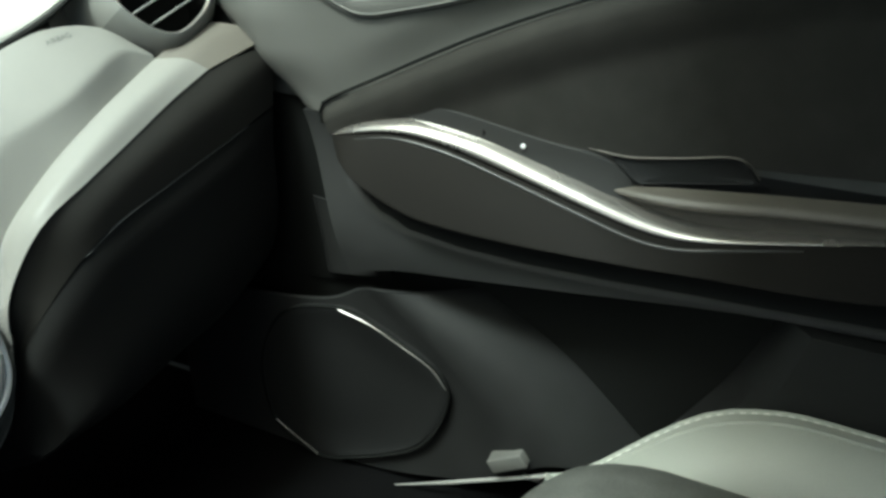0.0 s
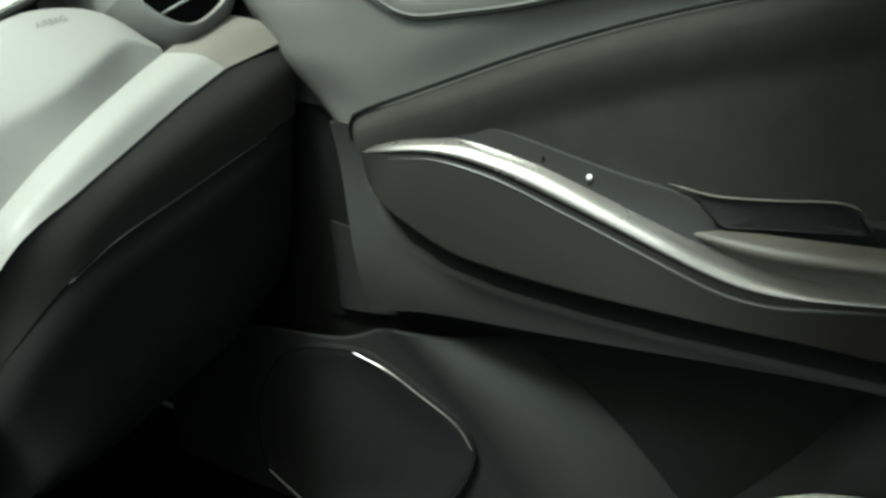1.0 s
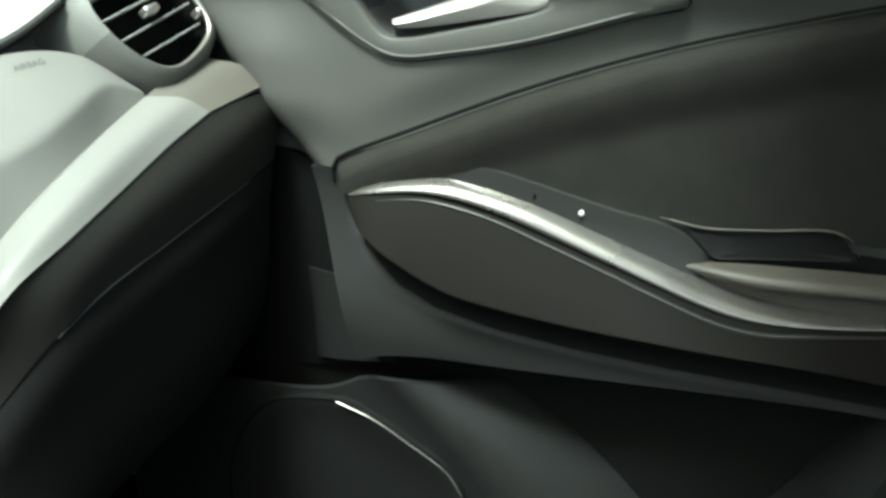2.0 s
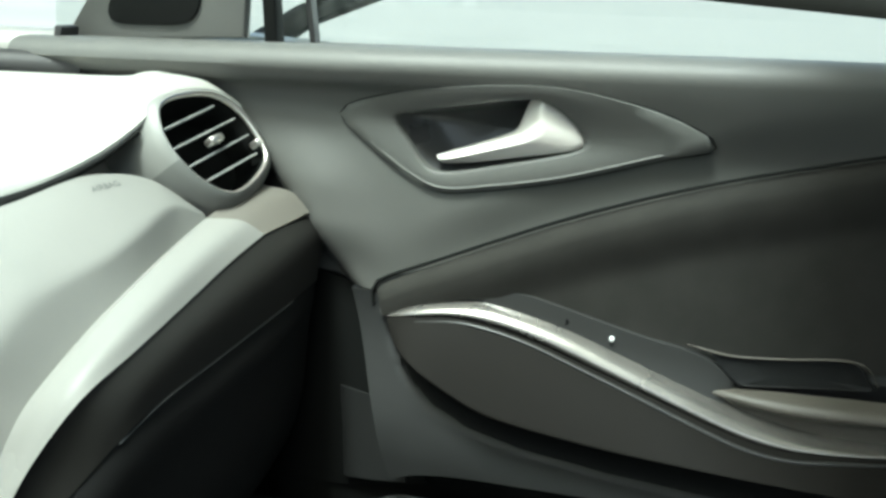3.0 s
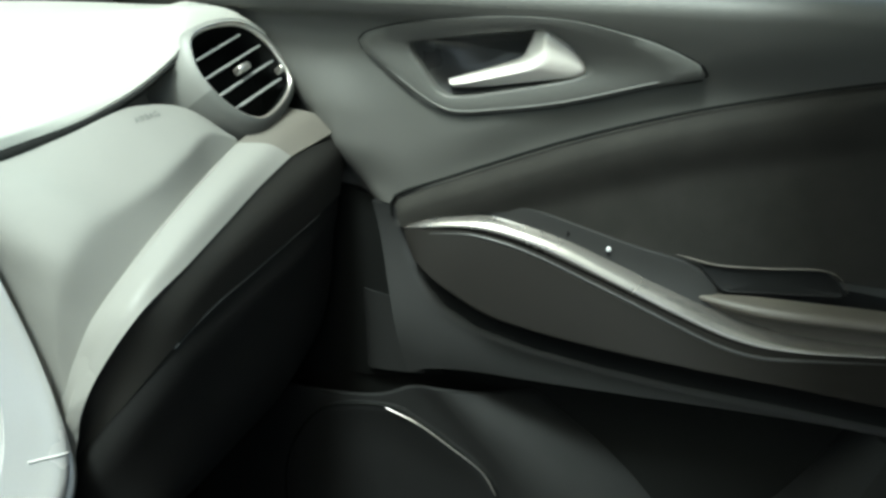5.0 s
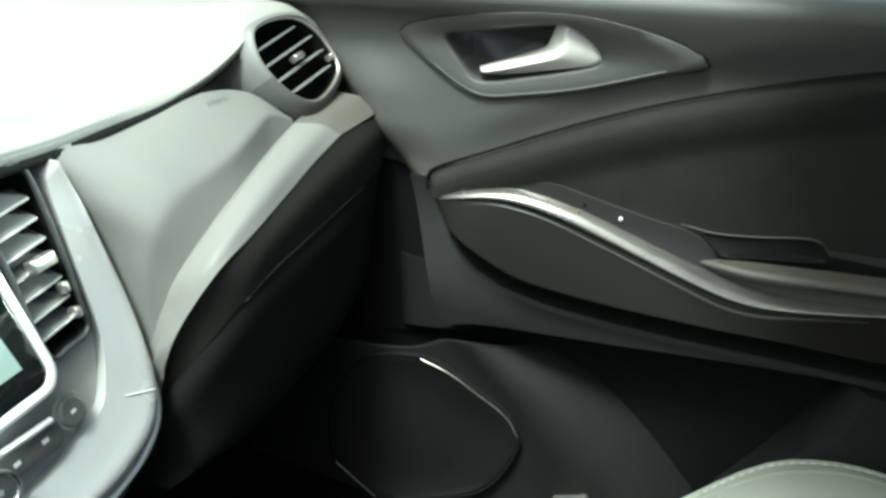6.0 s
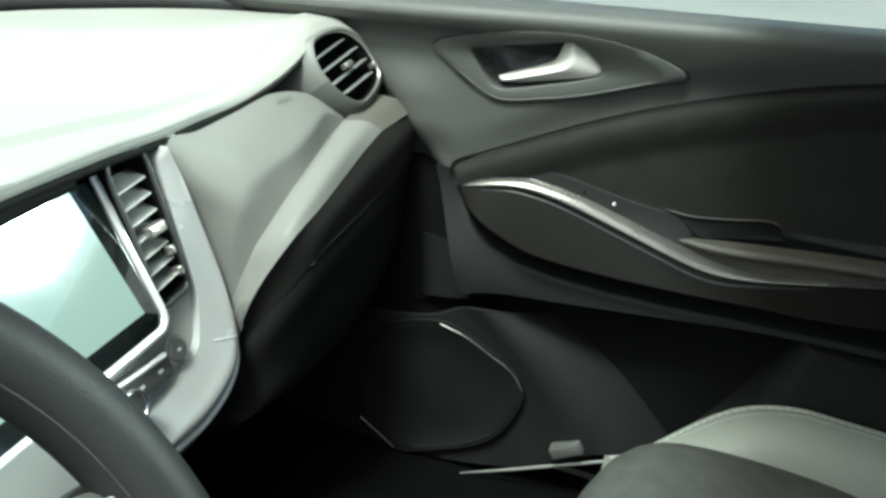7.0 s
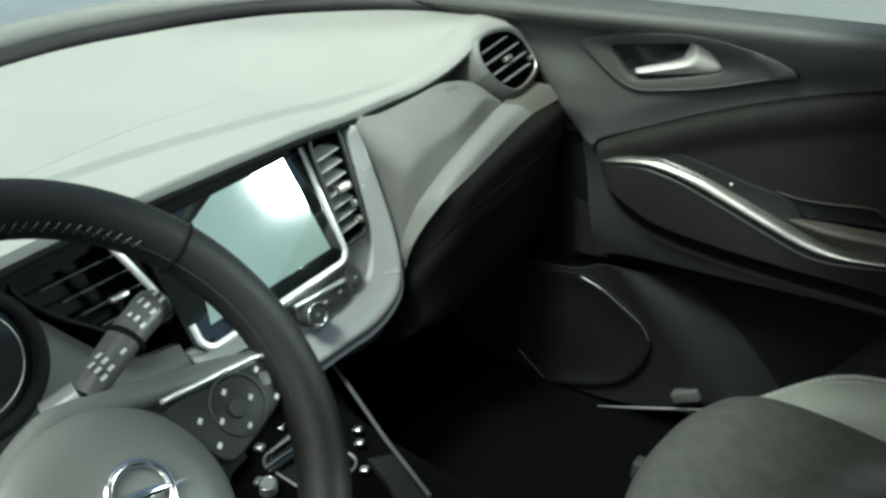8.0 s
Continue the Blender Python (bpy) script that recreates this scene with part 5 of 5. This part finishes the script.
# ---- centre console and seat ----
def centre_console():
    d = thing("centre_console", "black centre console with chrome-ringed gear lever", "centre console")
    c = loft([[(-0.23, 0.08, 0.62), (-0.23, -0.2, 0.60), (-0.23, -1.0, 0.62)], [(-0.21, 0.08, 0.645), (-0.21, -0.2, 0.632), (-0.21, -1.0, 0.636)], [(0.06, 0.08, 0.645), (-0.005, -0.2, 0.632), (-0.03, -1.0, 0.636)], [(0.10, 0.08, 0.62), (0.02, -0.2, 0.60), (0.0, -1.0, 0.60)], [(0.11, 0.08, 0.34), (0.05, -0.2, 0.34), (0.03, -1.0, 0.34)]], 30, 20)
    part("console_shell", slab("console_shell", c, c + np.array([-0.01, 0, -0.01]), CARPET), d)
    edge = spline([(0.085, 0.02, 0.655), (0.061, -0.047, 0.645), (0.034, -0.11, 0.641), (0.006, -0.172, 0.640), (-0.02, -0.235, 0.640), (-0.045, -0.294, 0.642)], 40)
    part("console_edge", tube("console_edge", edge, 0.0035, TRIM, sides=8), d, "grey edging strip")
    lid = [(-0.065, -0.235), (-0.045, -0.180), (-0.015, -0.205), (-0.060, -0.315), (-0.12, -0.315)]
    part("armrest_lid", plate("armrest_lid", lid, 0.012, COLUMN, pose(0, 0, 0.634), 0.004), d, "grey console lid")
    part("shift_plate", plate("shift_plate", rounded_rect(0.09, 0.12, 0.02, 6), 0.004, GLOSS, pose(-0.095, -0.115, 0.634, 3, 0, 0), 0.001), d)
    part("shift_frame", tube("shift_frame", [(-0.095 + x, -0.115 + y, 0.640) for x, y in rounded_rect(0.09, 0.12, 0.02, 6)], 0.0022, SATIN, True, 8), d, "silver frame")
    lev = part("gear_lever", tube("gear_lever", spline([(-0.095, -0.115, 0.635), (-0.098, -0.12, 0.67), (-0.10, -0.125, 0.70)], 10), [0.012] * 6 + [0.016, 0.018, 0.018, 0.012], LEATHER, sides=14), d)
    part("lever_trim", tube("lever_trim", [(-0.098 + 0.015 * math.cos(a), -0.12 + 0.015 * math.sin(a), 0.668) for a in np.linspace(0, 2 * math.pi, 24)[:-1]], 0.0022, CHROME, True, 8), lev, "chrome collar")
    for x, y in ((-0.168, -0.088), (-0.122, -0.040), (-0.075, -0.035), (-0.009, -0.132), (-0.028, -0.152), (-0.064, -0.192), (-0.138, -0.154)):
        part("toggle_switch", block("toggle_switch", (0.014, 0.016, 0.010), pose(x, y, 0.645, -8, 0, 20), CHROME if x > -0.1 else SATIN, 0.004, 3), d)
    part("console_bar", tube("console_bar", [(-0.120, -0.061, 0.647), (-0.095, -0.064, 0.649), (-0.066, -0.066, 0.648)], 0.0026, SATIN, sides=8), d, "thin silver bar")
    part("rocker_switch", block("rocker_switch", (0.052, 0.016, 0.010), pose(-0.124, -0.087, 0.645, -6, 0, -8), GLOSS, 0.004, 3), d, "gloss black rocker switch")
    part("rocker_edge", tube("rocker_edge", [(-0.150, -0.080, 0.651), (-0.124, -0.084, 0.652), (-0.098, -0.087, 0.651)], 0.0022, CHROME, sides=8), d)
    kn = part("console_knob", disc("console_knob", 0.013, 0.014, pose(-0.169, -0.106, 0.640), SLAT, 0.003, 28), d, "silver-grey round knob")
    part("knob_ring", tube("knob_ring", [(-0.169 + 0.012 * math.cos(a), -0.106 + 0.012 * math.sin(a), 0.654) for a in np.linspace(0, 2 * math.pi, 26)[:-1]], 0.0020, CHROME, True, 8), kn)
    return d


centre_console()


def passenger_seat():
    d = thing("passenger_seat", "passenger seat with grey cloth centre and pale stitched bolster", "car seat")
    # cushion: rounded at the front, over its base
    prof = [(-0.49, 0.40), (-0.468, 0.48), (-0.472, 0.555), (-0.510, 0.604), (-0.59, 0.624), (-0.75, 0.622), (-0.95, 0.59), (-1.15, 0.56)]
    sec = spline(prof, 30)
    xs = np.linspace(0.10, 0.505, 24)
    g = []
    for x in xs:
        t = (x - 0.10) / 0.405
        rnd = (1 - (2 * t - 1) ** 6)
        yz = sec.copy()
        yz[:, 1] = yz[:, 1] - 0.03 * (1 - rnd)
        yz[:, 0] = yz[:, 0] - 0.05 * (2 * t - 1) ** 2 - 0.02 * t
        g.append(np.stack([np.full(len(yz), x), yz[:, 0], yz[:, 1]], 1))
    g = np.array(g)
    part("cushion", slab("cushion", g, g + np.array([0, 0.0, -0.10]) * 1.0, SEATC), d, "grey cloth seat cushion")
    b = []
    for s in np.linspace(0, 1, 26):
        y = -0.520 - 0.645 * s
        h = 0.50 + 0.166 * math.sin(min(1.0, s / 0.42) * math.pi / 2) - 0.02 * s
        near = float(smooth(s / 0.28))
        w = 0.018 + 0.056 * near
        x0 = 0.500 - 0.022 * near
        ring = []
        for q in np.linspace(0, math.pi, 18):
            cx = x0 + w * (1 - math.cos(q))
            ring.append((cx, y - 0.02 * math.sin(q) * (1 - s) + 0.01, 0.50 + (h - 0.50) * math.sin(q) ** 0.55))
        b.append(ring)
    b = np.array(b)
    part("bolster", slab("bolster", b, b * np.array([1, 1, 0]) + np.array([0, 0, 0.42]), SEATB), d, "pale grey-green vinyl bolster with stitched seam")
    crest = [tuple(b[i][11] + np.array([0, 0, 0.001])) for i in range(0, 26)]
    seam = part("bolster_seam", tube("bolster_seam", crest, 0.0030, SEATB, sides=6), d)
    part("bolster_piping", tube("bolster_piping", [tuple(b[i][9] + np.array([0, 0, 0.0006])) for i in range(2, 26)], 0.0016, SEATB, sides=6), d)
    c = spline(crest, 110)
    for i in range(0, 108, 2):
        part("stitch", tube("stitch", [tuple(c[i] + np.array([-0.004, 0, 0.001])), tuple(c[i + 1] + np.array([-0.004, 0, 0.001]))], 0.0009, STITCH, sides=5), seam)
    part("seat_base", block("seat_base", (0.40, 0.55, 0.16), pose(0.31, -0.85, 0.40), BLACK, 0.02), d)
    part("seat_rail", block("seat_rail", (0.03, 0.6, 0.05), pose(0.16, -0.85, 0.335), DARK, 0.005), d)
    part("seat_rail", block("seat_rail", (0.03, 0.74, 0.05), pose(0.46, -0.78, 0.335), DARK, 0.005), d)
    bk = loft([[(0.10, -1.16, 0.55), (0.32, -1.20, 0.55), (0.55, -1.16, 0.55)], [(0.10, -1.22, 0.9), (0.32, -1.27, 0.9), (0.55, -1.22, 0.9)], [(0.16, -1.36, 1.22), (0.32, -1.40, 1.22), (0.49, -1.36, 1.22)]], 16, 16)
    part("backrest", slab("backrest", bk, bk + np.array([0, -0.10, 0.0]), SEATC), d)
    return d


passenger_seat()


def flood_lamp():
    d = thing("flood_lamp", "lit round floodlight on a tall black stand outside", "floodlight")
    at = Vector((4.98, -5.49, 3.95))
    m = look(at, (0.06, 0.08, 0.97)) @ pose(0, 0, 0, 180, 0, 0)
    glow = bpy.data.materials.new("lamp_glow")
    glow.use_nodes = True
    t = glow.node_tree
    e = t.nodes.new("ShaderNodeEmission")
    e.inputs[0].default_value, e.inputs[1].default_value = (0.95, 1.0, 0.98, 1), 330.0
    t.links.new(e.outputs[0], t.nodes["Material Output"].inputs[0])
    part("lamp_lens", disc("lamp_lens", 0.38, 0.02, m, glow, 0.005, 40), d, "glowing white lens")
    part("lamp_housing", tube("lamp_housing", [tuple(m @ Vector((0, 0, z))) for z in (-0.30, -0.15, -0.004)], [0.13, 0.36, 0.41], BLACK, sides=32), d)
    part("pole", tube("pole", [(at.x + 0.2, at.y - 0.24, 0.0), (at.x + 0.2, at.y - 0.24, at.z)], 0.05, BLACK, sides=14), d)
    part("base_plate", disc("base_plate", 0.4, 0.05, pose(at.x + 0.2, at.y - 0.24, 0.0), BLACK, 0.01, 32), d)
    return d


flood_lamp()
